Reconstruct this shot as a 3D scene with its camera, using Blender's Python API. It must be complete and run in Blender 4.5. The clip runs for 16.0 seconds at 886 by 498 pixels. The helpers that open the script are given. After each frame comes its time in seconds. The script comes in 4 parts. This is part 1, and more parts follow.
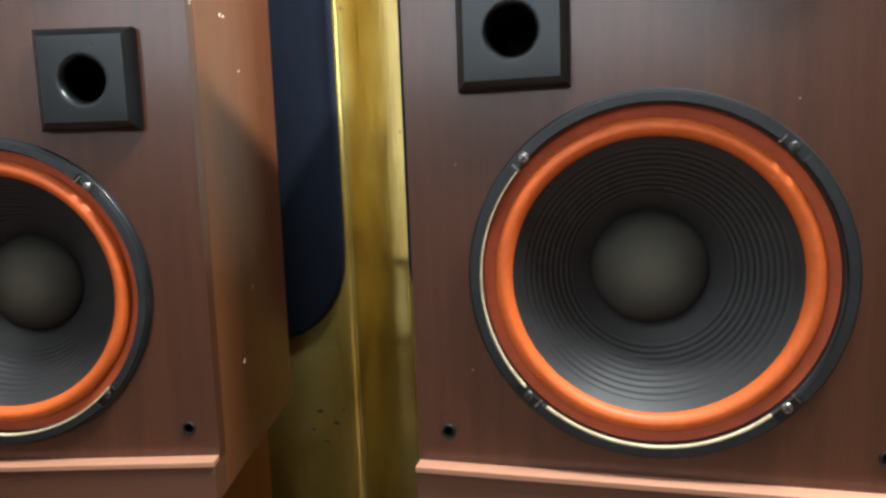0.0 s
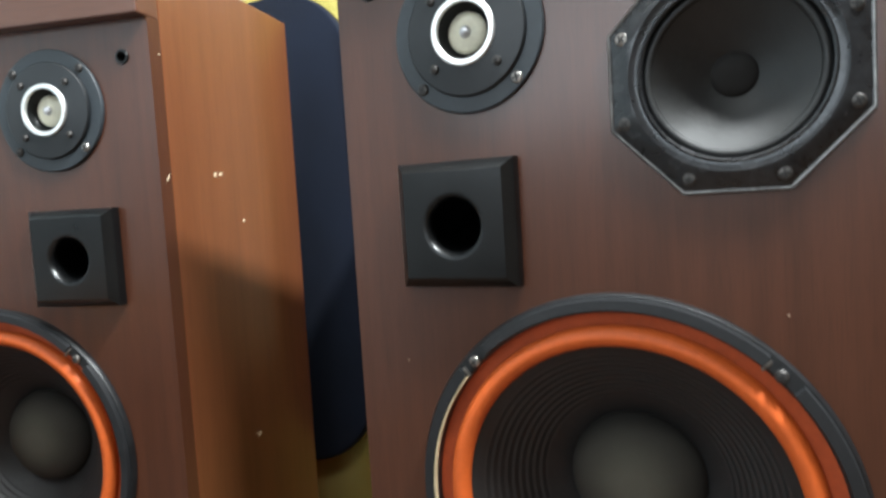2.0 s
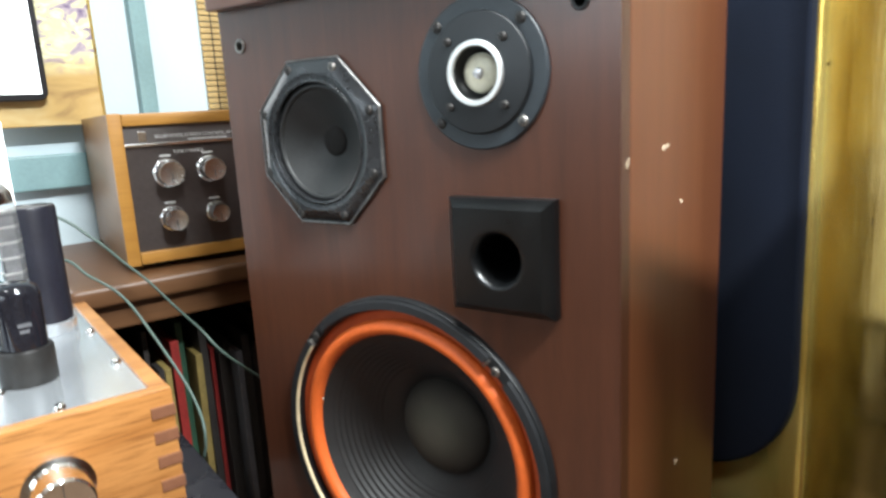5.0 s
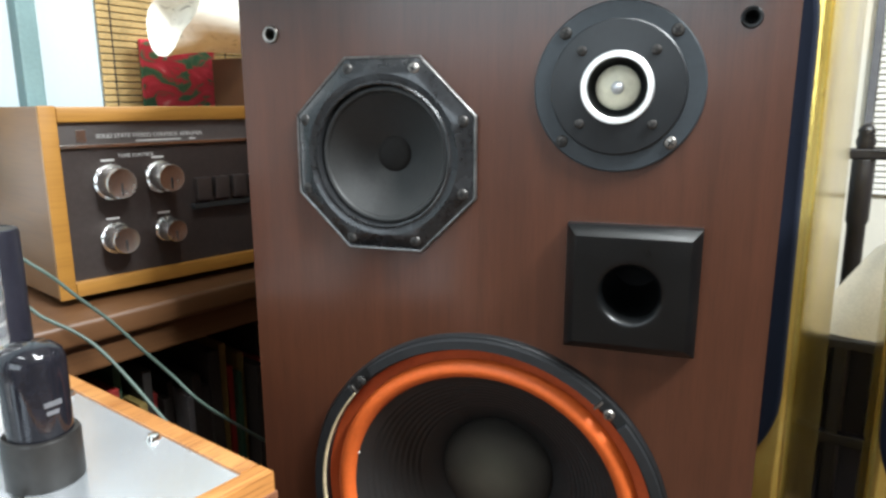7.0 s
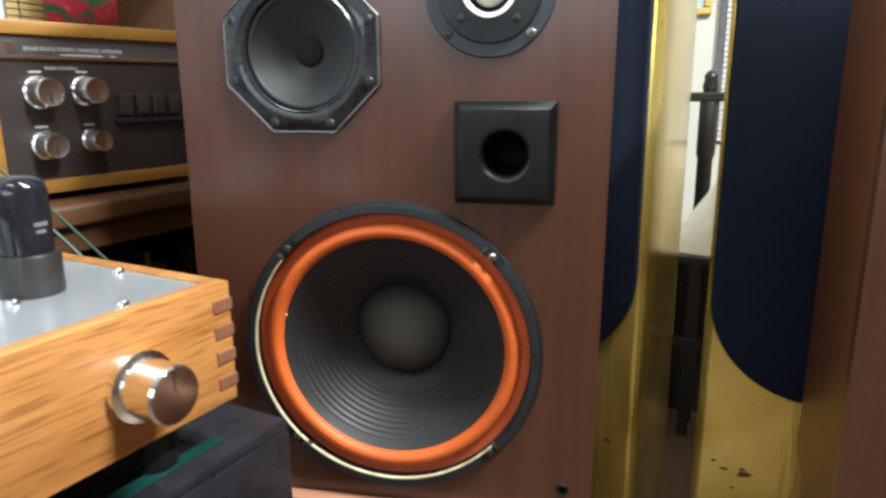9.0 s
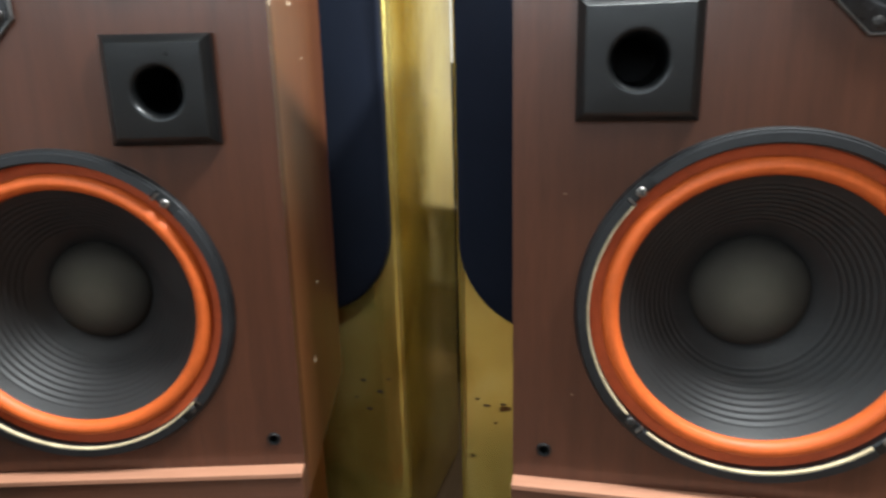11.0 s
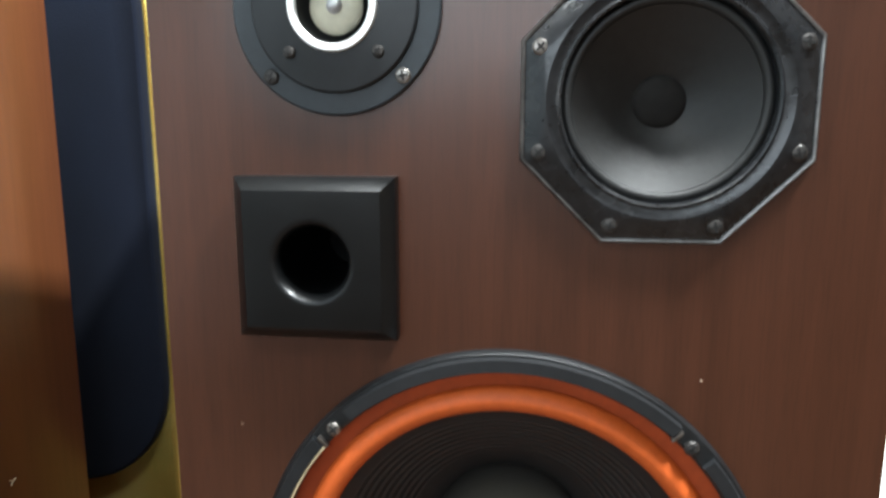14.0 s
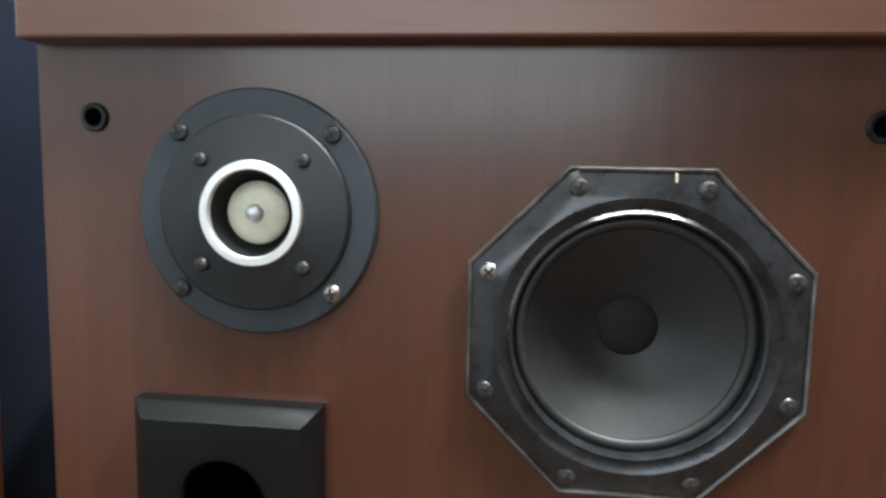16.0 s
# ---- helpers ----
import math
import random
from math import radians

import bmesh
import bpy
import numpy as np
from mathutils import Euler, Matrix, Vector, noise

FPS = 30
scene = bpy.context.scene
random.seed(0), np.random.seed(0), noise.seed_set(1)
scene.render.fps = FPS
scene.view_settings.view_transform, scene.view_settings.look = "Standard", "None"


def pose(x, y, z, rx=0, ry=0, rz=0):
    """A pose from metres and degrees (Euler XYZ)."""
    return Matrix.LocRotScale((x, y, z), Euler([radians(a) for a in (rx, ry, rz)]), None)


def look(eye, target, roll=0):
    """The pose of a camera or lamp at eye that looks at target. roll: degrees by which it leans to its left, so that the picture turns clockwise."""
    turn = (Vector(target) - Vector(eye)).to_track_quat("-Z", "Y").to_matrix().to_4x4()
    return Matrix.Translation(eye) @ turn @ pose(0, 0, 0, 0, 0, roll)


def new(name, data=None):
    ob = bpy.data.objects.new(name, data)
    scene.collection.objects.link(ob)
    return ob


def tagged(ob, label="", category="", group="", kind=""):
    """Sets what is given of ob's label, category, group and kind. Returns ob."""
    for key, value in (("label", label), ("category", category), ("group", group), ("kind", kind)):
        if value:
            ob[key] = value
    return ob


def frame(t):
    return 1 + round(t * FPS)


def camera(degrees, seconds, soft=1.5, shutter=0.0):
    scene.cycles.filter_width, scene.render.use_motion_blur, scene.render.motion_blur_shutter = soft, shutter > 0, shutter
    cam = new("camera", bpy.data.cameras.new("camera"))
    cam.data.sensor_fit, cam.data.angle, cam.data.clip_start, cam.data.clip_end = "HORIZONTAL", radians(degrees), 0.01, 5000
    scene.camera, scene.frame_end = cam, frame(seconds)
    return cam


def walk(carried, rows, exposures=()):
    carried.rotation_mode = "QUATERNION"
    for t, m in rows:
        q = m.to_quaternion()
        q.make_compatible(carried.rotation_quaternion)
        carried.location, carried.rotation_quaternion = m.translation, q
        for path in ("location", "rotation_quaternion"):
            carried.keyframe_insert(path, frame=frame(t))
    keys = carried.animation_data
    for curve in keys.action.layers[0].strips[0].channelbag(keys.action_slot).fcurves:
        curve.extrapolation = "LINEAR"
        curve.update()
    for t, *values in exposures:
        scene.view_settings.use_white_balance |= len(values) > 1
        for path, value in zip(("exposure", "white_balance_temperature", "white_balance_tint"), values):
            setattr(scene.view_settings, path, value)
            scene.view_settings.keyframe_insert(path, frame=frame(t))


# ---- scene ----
cam = camera(66.0, 16.0, soft=2.6, shutter=0.5)
PATH = [
    (0, (-0.0221, -0.6041, 0.7216), (-0.5241, 1.3157, 0.4725), -2.18),
    (0.5, (0.0112, -0.5933, 0.7409), (-0.5535, 1.3107, 0.5039), -1.52),
    (1, (0.0586, -0.5611, 0.7658), (-0.6417, 1.2984, 0.5383), -2.35),
    (1.5, (0.1010, -0.5189, 0.8089), (-0.7399, 1.2865, 0.6259), -3.58),
    (2, (0.1079, -0.4872, 0.8493), (-0.7614, 1.3086, 0.7096), -3.54),
    (2.5, (0.0886, -0.4560, 0.8869), (-0.8631, 1.2994, 0.7727), -1.45),
    (3, (0.0494, -0.4462, 0.8921), (-1.0028, 1.2367, 0.6452), -2.04),
    (3.5, (0.0092, -0.4411, 0.8860), (-1.1734, 1.1299, 0.5206), -2.45),
    (4, (-0.0272, -0.4372, 0.8959), (-1.3633, 0.9928, 0.4837), -3.26),
    (4.5, (-0.0754, -0.4361, 0.9111), (-1.5079, 0.8939, 0.4883), -3.29),
    (5, (-0.1425, -0.4306, 0.9364), (-1.6134, 0.8643, 0.5365), -3.22),
    (5.2, (-0.1738, -0.4315, 0.9455), (-1.6442, 0.8654, 0.5506), -3.43),
    (7.3, (-0.3840, -0.5558, 0.9509), (-1.3626, 1.1389, 0.5384), 0.22),
    (7.5, (-0.3789, -0.5773, 0.9391), (-1.3273, 1.1335, 0.5224), 0.45),
    (8, (-0.3739, -0.6367, 0.9155), (-1.2057, 1.1249, 0.4632), 0.20),
    (8.2, (-0.3719, -0.6558, 0.9074), (-1.1855, 1.1119, 0.4456), -0.11),
    (10.3, (-0.1927, -0.6352, 0.8435), (-0.7880, 1.2169, 0.3795), -0.35),
    (10.5, (-0.1822, -0.6238, 0.8408), (-0.7222, 1.2416, 0.3625), -0.61),
    (11, (-0.1443, -0.5915, 0.8336), (-0.5617, 1.2910, 0.3028), -1.59),
    (11.5, (-0.1036, -0.5619, 0.8150), (-0.4237, 1.3357, 0.2706), -1.74),
    (12, (-0.0534, -0.5165, 0.7917), (-0.3463, 1.3997, 0.2993), -1.24),
    (12.5, (-0.0111, -0.4724, 0.8054), (-0.3136, 1.4536, 0.3594), -1.12),
    (13, (0.0125, -0.4365, 0.8380), (-0.3116, 1.4916, 0.4168), -1.03),
    (13.5, (0.0190, -0.4103, 0.8716), (-0.2822, 1.5309, 0.4959), -0.79),
    (14, (0.0153, -0.3943, 0.9057), (-0.2346, 1.5605, 0.5644), -0.06),
    (14.5, (0.0216, -0.3777, 0.9317), (-0.2206, 1.5822, 0.6151), 0.22),
    (15, (0.0310, -0.3641, 0.9549), (-0.2238, 1.6046, 0.7116), 0.59),
    (15.5, (0.0330, -0.3505, 0.9894), (-0.2179, 1.6194, 0.7522), 0.34),
    (16, (0.0349, -0.3249, 0.9970), (-0.1983, 1.6486, 0.7720), 1.22),
]
walk(cam, [(t, look(eye, target, roll)) for t, eye, target, roll in PATH])

# ---- light ----
world = bpy.data.worlds.new("world")
scene.world = world
world.use_nodes = True
world.node_tree.nodes["Background"].inputs[0].default_value = (0.6, 0.75, 1.0, 1)
world.node_tree.nodes["Background"].inputs[1].default_value = 0.3
scene.view_settings.exposure = 0.0


def area_lamp(name, m, sx, sy, watts, colour):
    data = bpy.data.lights.new(name, "AREA")
    data.shape, data.size, data.size_y = "RECTANGLE", sx, sy
    data.energy, data.color = watts, colour
    ob = new(name, data)
    ob.matrix_world = m
    return ob


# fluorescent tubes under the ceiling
area_lamp("ceiling_tube", look((0.78, -0.13, 2.44), (0.35, -0.13, 0.6)), 0.66, 0.09, 135, (0.92, 0.98, 1.0))
area_lamp("ceiling_tube", look((0.06, -0.30, 2.44), (0.06, -0.28, 0.6)), 0.9, 0.12, 38, (0.92, 0.98, 1.0))
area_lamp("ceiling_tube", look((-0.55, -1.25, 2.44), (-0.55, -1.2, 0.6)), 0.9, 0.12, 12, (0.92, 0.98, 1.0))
# daylight through the window in the wall behind the camera
area_lamp("window_light", look((-0.36, -2.57, 1.56), (-0.30, 0.0, 1.0)), 1.74, 0.84, 23, (0.80, 0.92, 1.0))


# ---- materials ----
def nodes_of(name, rough, metal):
    m = bpy.data.materials.new(name)
    m.use_nodes = True
    nt = m.node_tree
    b = nt.nodes["Principled BSDF"]
    b.inputs["Roughness"].default_value = rough
    b.inputs["Metallic"].default_value = metal
    return m, nt, b


def link(nt, a, i, b, j):
    nt.links.new(a.outputs[i], b.inputs[j])


def noise_node(nt, scale, detail=4.0, stretch=(1, 1, 1), distort=0.0):
    tc = nt.nodes.new("ShaderNodeTexCoord")
    mp = nt.nodes.new("ShaderNodeMapping")
    mp.inputs["Scale"].default_value = stretch
    n = nt.nodes.new("ShaderNodeTexNoise")
    n.inputs["Scale"].default_value = scale
    n.inputs["Detail"].default_value = detail
    n.inputs["Distortion"].default_value = distort
    link(nt, tc, "Object", mp, "Vector")
    link(nt, mp, "Vector", n, "Vector")
    return n


def ramp(nt, stops):
    r = nt.nodes.new("ShaderNodeValToRGB")
    el = r.color_ramp.elements
    while len(el) < len(stops):
        el.new(0.5)
    for e, (p, c) in zip(el, stops):
        e.position, e.color = p, (*c, 1)
    return r


def mixed(nt, a, b, fac):
    m = nt.nodes.new("ShaderNodeMix")
    m.data_type = "RGBA"
    nt.links.new(fac, m.inputs[0])
    nt.links.new(a, m.inputs[6])
    nt.links.new(b, m.inputs[7])
    return m.outputs[2]


def bump(nt, b, src, strength, dist):
    n = nt.nodes.new("ShaderNodeBump")
    n.inputs["Strength"].default_value = strength
    n.inputs["Distance"].default_value = dist
    nt.links.new(src, n.inputs["Height"])
    nt.links.new(n.outputs[0], b.inputs["Normal"])


def plain(name, colour, rough=0.5, metal=0.0, vary=0.25, scale=18.0, relief=0.0, rough_vary=0.1, coat=0.0, fine=220.0, spec=0.5):
    """Paint, plastic, metal: two scales of tone, uneven gloss, a fine relief."""
    m, nt, b = nodes_of(name, rough, metal)
    big = noise_node(nt, scale, 5)
    small = noise_node(nt, fine, 3)
    lo, hi = [c * (1 - vary) for c in colour], [min(1, c * (1 + vary)) for c in colour]
    r1 = ramp(nt, [(0.3, lo), (0.7, hi)])
    r2 = ramp(nt, [(0.35, lo), (0.65, hi)])
    link(nt, big, "Fac", r1, 0)
    link(nt, small, "Fac", r2, 0)
    mix = nt.nodes.new("ShaderNodeMix")
    mix.data_type = "RGBA"
    mix.inputs[0].default_value = 0.35
    nt.links.new(r1.outputs[0], mix.inputs[6])
    nt.links.new(r2.outputs[0], mix.inputs[7])
    nt.links.new(mix.outputs[2], b.inputs["Base Color"])
    mr = nt.nodes.new("ShaderNodeMapRange")
    mr.inputs[3].default_value, mr.inputs[4].default_value = max(0.02, rough - rough_vary), min(1, rough + rough_vary)
    link(nt, big, "Fac", mr, 0)
    nt.links.new(mr.outputs[0], b.inputs["Roughness"])
    b.inputs["Specular IOR Level"].default_value = spec
    if relief:
        bump(nt, b, small.outputs["Fac"], 0.5, relief)
    if coat:
        b.inputs["Coat Weight"].default_value = coat
    return m


def wood(name, dark, light, rough=0.4, along="z", grain=60.0, figure=4.0, relief=0.0002, coat=0.0, streak=0.5, pore=0.12):
    """Veneer: long streaks along one axis, broad figure and fine pores."""
    m, nt, b = nodes_of(name, rough, 0)
    k = {"x": (0.04, 1, 1), "y": (1, 0.04, 1), "z": (1, 1, 0.04)}[along]
    kb = {"x": (0.15, 1, 1), "y": (1, 0.15, 1), "z": (1, 1, 0.15)}[along]
    g = noise_node(nt, grain, 6, k, 0.3)
    f = noise_node(nt, figure, 4, kb, 1.2)
    pores = noise_node(nt, grain * 9, 2, k)
    mid = [(a + c) / 2 for a, c in zip(dark, light)]
    r1 = ramp(nt, [(0.3, dark), (0.7, light)])
    r2 = ramp(nt, [(0.3, dark), (0.5, mid), (0.72, light)])
    link(nt, g, "Fac", r1, 0)
    link(nt, f, "Fac", r2, 0)
    mix = nt.nodes.new("ShaderNodeMix")
    mix.data_type = "RGBA"
    mix.inputs[0].default_value = streak
    nt.links.new(r2.outputs[0], mix.inputs[6])
    nt.links.new(r1.outputs[0], mix.inputs[7])
    pr = ramp(nt, [(0.38, [c * 0.6 for c in dark]), (0.5, (1, 1, 1))])
    link(nt, pores, "Fac", pr, 0)
    mul = nt.nodes.new("ShaderNodeMix")
    mul.data_type, mul.blend_type = "RGBA", "MULTIPLY"
    mul.inputs[0].default_value = pore
    nt.links.new(mix.outputs[2], mul.inputs[6])
    nt.links.new(pr.outputs[0], mul.inputs[7])
    nt.links.new(mul.outputs[2], b.inputs["Base Color"])
    mr = nt.nodes.new("ShaderNodeMapRange")
    mr.inputs[3].default_value, mr.inputs[4].default_value = rough - 0.06, rough + 0.1
    link(nt, f, "Fac", mr, 0)
    nt.links.new(mr.outputs[0], b.inputs["Roughness"])
    bump(nt, b, pores.outputs["Fac"], 0.4, relief)
    if coat:
        b.inputs["Coat Weight"].default_value = coat
        b.inputs["Coat Roughness"].default_value = 0.25
    return m


def gold_paint():
    m, nt, b = nodes_of("gold_lacquer", 0.3, 0.75)
    big = noise_node(nt, 7, 6, (1, 1, 0.6), 0.8)
    brush = noise_node(nt, 90, 4, (1, 1, 0.1))
    r = ramp(nt, [(0.25, (0.44, 0.29, 0.055)), (0.5, (0.72, 0.55, 0.14)), (0.75, (0.88, 0.75, 0.27))])
    link(nt, big, "Fac", r, 0)
    spots = noise_node(nt, 44, 3, (0.45, 1, 1))
    sr = ramp(nt, [(0.69, (0, 0, 0)), (0.74, (1, 1, 1))])
    link(nt, spots, "Fac", sr, 0)
    worn = nt.nodes.new("ShaderNodeRGB")
    worn.outputs[0].default_value = (0.12, 0.06, 0.02, 1)
    nt.links.new(mixed(nt, r.outputs[0], worn.outputs[0], sr.outputs[0]), b.inputs["Base Color"])
    mr = nt.nodes.new("ShaderNodeMapRange")
    mr.inputs[3].default_value, mr.inputs[4].default_value = 0.10, 0.26
    link(nt, big, "Fac", mr, 0)
    nt.links.new(mr.outputs[0], b.inputs["Roughness"])
    bump(nt, b, brush.outputs["Fac"], 0.6, 0.0010)
    return m


def shaded_cap():
    """Blotched felt; the dome's lit middle and shaded rim are painted into its colour."""
    m, nt, b = nodes_of("shaded_felt_cap", 0.9, 0)
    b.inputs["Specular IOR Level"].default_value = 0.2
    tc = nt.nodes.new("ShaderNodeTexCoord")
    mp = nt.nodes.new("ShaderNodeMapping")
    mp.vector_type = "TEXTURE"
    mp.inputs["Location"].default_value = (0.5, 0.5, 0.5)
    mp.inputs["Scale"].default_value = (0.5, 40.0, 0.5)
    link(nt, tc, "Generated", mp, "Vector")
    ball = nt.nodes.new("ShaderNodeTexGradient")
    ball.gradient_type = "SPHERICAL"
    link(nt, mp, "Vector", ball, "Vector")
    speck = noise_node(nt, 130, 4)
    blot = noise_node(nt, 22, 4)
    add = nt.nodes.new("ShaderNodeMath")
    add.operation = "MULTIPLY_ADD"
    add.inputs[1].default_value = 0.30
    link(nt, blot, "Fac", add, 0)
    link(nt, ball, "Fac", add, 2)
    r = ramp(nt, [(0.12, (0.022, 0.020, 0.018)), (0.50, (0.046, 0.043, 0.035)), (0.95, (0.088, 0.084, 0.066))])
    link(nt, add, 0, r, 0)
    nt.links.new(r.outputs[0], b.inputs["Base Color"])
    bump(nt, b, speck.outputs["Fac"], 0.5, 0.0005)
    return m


def cloth(name, colour, vary=0.3, scale=420.0, rough=0.95, relief=0.0006):
    m = plain(name, colour, rough, 0, vary, 7, relief, 0.04, 0, scale)
    m.node_tree.nodes["Principled BSDF"].inputs["Sheen Weight"].default_value = 0.03
    m.node_tree.nodes["Principled BSDF"].inputs["Specular IOR Level"].default_value = 0.2
    return m


def glass(name, rough=0.02, tint=(1, 1, 1)):
    m, nt, b = nodes_of(name, rough, 0)
    b.inputs["Base Color"].default_value = (*tint, 1)
    b.inputs["Transmission Weight"].default_value = 1.0
    b.inputs["IOR"].default_value = 1.45
    return m


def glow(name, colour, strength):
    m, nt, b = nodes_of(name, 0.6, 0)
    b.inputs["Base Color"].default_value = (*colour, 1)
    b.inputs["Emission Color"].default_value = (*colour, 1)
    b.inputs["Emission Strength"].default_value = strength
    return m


def picture(name, stops, scale, back):
    """A painted surface: blotches of several colours."""
    m, nt, b = nodes_of(name, 0.6, 0)
    n = noise_node(nt, scale, 6, (1, 1, 1.6), 1.5)
    r = ramp(nt, stops)
    r.color_ramp.interpolation = "LINEAR"
    link(nt, n, "Fac", r, 0)
    nt.links.new(r.outputs[0], b.inputs["Base Color"])
    bump(nt, b, n.outputs["Fac"], 0.4, back)
    return m


BAFFLE = wood("dark_walnut_veneer", (0.050, 0.0158, 0.0072), (0.088, 0.0288, 0.0138), 0.42, "z", 80, 5, 0.0001, 0.75, 0.5)
BAFFLE.node_tree.nodes["Principled BSDF"].inputs["Specular IOR Level"].default_value = 0.3
BAFFLE.node_tree.nodes["Principled BSDF"].inputs["Coat Roughness"].default_value = 0.22
SIDE = wood("red_brown_veneer", (0.122, 0.038, 0.014), (0.185, 0.062, 0.023), 0.36, "z", 60, 4, 0.0001, 0.3, 0.45)
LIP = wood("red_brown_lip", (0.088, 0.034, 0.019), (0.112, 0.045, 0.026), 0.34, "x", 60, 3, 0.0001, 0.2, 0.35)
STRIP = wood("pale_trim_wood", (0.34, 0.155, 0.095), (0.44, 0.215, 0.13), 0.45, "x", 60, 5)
FLECK = plain("pale_fleck", (0.26, 0.17, 0.12), 0.7)
BLACK = plain("black_moulded_plastic", (0.008, 0.009, 0.0095), 0.38, 0, 0.3, 30, 0.0002, spec=0.3)
PORT = plain("black_satin_plastic", (0.0030, 0.0034, 0.0037), 0.30, 0, 0.3, 25, 0.0002, 0.06, spec=0.42)
HOLE = plain("black_inside", (0.004, 0.004, 0.004), 0.9, 0, 0.2)
FRAME = plain("black_steel_basket", (0.008, 0.009, 0.010), 0.42, 0.1, 0.4, 40, 0.0003)
ORANGE = plain("orange_rubber", (0.58, 0.105, 0.018), 0.54, 0, 0.16, 14, 0.0002, spec=0.4)
ORANGE_SHADED = plain("shaded_orange_edge", (0.42, 0.064, 0.012), 0.6, 0, 0.2, 20, 0.0002)
CONE = plain("grey_paper_cone", (0.0190, 0.0185, 0.0185), 0.52, 0, 0.22, 20, 0.0004, 0.1, 0, 300, spec=0.4)
CAP = shaded_cap()
RIM = plain("worn_bare_rim", (0.16, 0.155, 0.15), 0.36, 0.8, 0.6, 70, 0.0002)
GASKET = plain("grey_fibre_gasket", (0.011, 0.012, 0.0135), 0.55, 0, 0.3, 40, 0.0004, spec=0.4)
CREAM = plain("cream_gasket", (0.55, 0.45, 0.28), 0.8, 0, 0.3, 60)
MIDPLATE = plain("grey_black_metal_plate", (0.022, 0.023, 0.025), 0.25, 0.25, 0.5, 45, 0.0003, 0.10, 0.15)
MIDCONE = plain("black_coated_cone", (0.013, 0.0135, 0.0135), 0.5, 0, 0.35, 30, 0.0003)
MIDCAP = plain("brown_black_felt", (0.0125, 0.0115, 0.0108), 0.8, 0, 0.3, 60, 0.0003, spec=0.25)
TPLATE = plain("dark_grey_faceplate", (0.024, 0.031, 0.037), 0.46, 0.1, 0.2, 30, 0.0001)
TDISC = plain("near_black_disc", (0.010, 0.012, 0.014), 0.42, 0.1, 0.2, 30, 0.0001)
CHROME = plain("bright_aluminium", (0.86, 0.86, 0.84), 0.16, 1, 0.06, 40, 0, 0.06)
SATIN = plain("satin_aluminium", (0.88, 0.88, 0.86), 0.38, 0.9, 0.04, 40, 0, 0.04)
KNOB = plain("turned_aluminium", (0.80, 0.80, 0.79), 0.26, 1.0, 0.06, 40, 0, 0.06)
DOME = plain("cream_dome", (0.62, 0.60, 0.47), 0.4, 0, 0.15, 90, 0.0002)
SCREW = plain("worn_black_screw", (0.050, 0.046, 0.043), 0.42, 0.6, 0.6, 120)
SCREW_BRIGHT = plain("zinc_screw", (0.26, 0.24, 0.22), 0.32, 0.9, 0.4, 120)
SLOT = plain("screw_slot", (0.01, 0.01, 0.01), 0.8)
GOLD = gold_paint()
NAVY = cloth("navy_grille_cloth", (0.004, 0.007, 0.016), 0.25)
STAND = wood("orange_red_stand", (0.20, 0.035, 0.010), (0.30, 0.06, 0.016), 0.35, "z", 40, 4)
AMPWOOD = wood("honey_oak", (0.29, 0.108, 0.025), (0.55, 0.260, 0.082), 0.32, "y", 60, 20, 0.0002, 0.3, 0.30, 0.45)
ENDGRAIN = wood("brown_end_grain", (0.14, 0.055, 0.028), (0.22, 0.095, 0.05), 0.45, "x", 90, 10)
STEEL = plain("brushed_steel_plate", (0.58, 0.61, 0.64), 0.24, 0.72, 0.08, 12, 0.0001, 0.06)
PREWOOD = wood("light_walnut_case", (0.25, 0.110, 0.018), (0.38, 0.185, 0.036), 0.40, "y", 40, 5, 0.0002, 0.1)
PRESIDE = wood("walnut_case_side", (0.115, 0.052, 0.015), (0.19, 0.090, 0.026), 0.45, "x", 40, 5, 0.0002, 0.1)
PANEL = plain("brown_anodised_panel", (0.085, 0.070, 0.066), 0.36, 0.6, 0.15, 8, 0.0001, 0.06)
PANEL_TOP = plain("grey_anodised_band", (0.16, 0.145, 0.14), 0.34, 0.6, 0.1, 8, 0.0001, 0.05)
SILVER_TEXT = plain("silver_print", (0.7, 0.7, 0.68), 0.4, 0.2, 0.05)
SHELFWOOD = wood("brown_shelf_wood", (0.062, 0.026, 0.010), (0.105, 0.046, 0.017), 0.42, "y", 40, 5)
SHELFDARK = plain("shelf_shade_and_cord", (0.02, 0.016, 0.014), 0.8, 0, 0.4)
BOXBLACK = plain("black_lacquered_case", (0.014, 0.014, 0.017), 0.28, 0, 0.4, 30, 0.0001, 0.12)
GREENGLASS = plain("dark_green_gloss", (0.008, 0.045, 0.04), 0.12, 0, 0.2, 20, 0, 0.03)
TUBEBLACK = plain("black_coated_glass", (0.012, 0.012, 0.016), 0.10, 0, 0.4, 50, 0, 0.05)
BAKELITE = plain("black_bakelite", (0.02, 0.019, 0.018), 0.4, 0, 0.3, 50, 0.0002)
CERAMIC = plain("white_ceramic", (0.80, 0.79, 0.78), 0.3, 0, 0.05, 40)
GLASS = glass("clear_glass")
GREYPLATE = plain("grey_anode_plate", (0.45, 0.46, 0.48), 0.35, 0.5, 0.25, 60)
GETTER = plain("silver_getter", (0.75, 0.74, 0.72), 0.12, 1.0, 0.2, 40)
CAN = plain("dark_grey_can", (0.016, 0.016, 0.024), 0.36, 0.1, 0.3, 30)
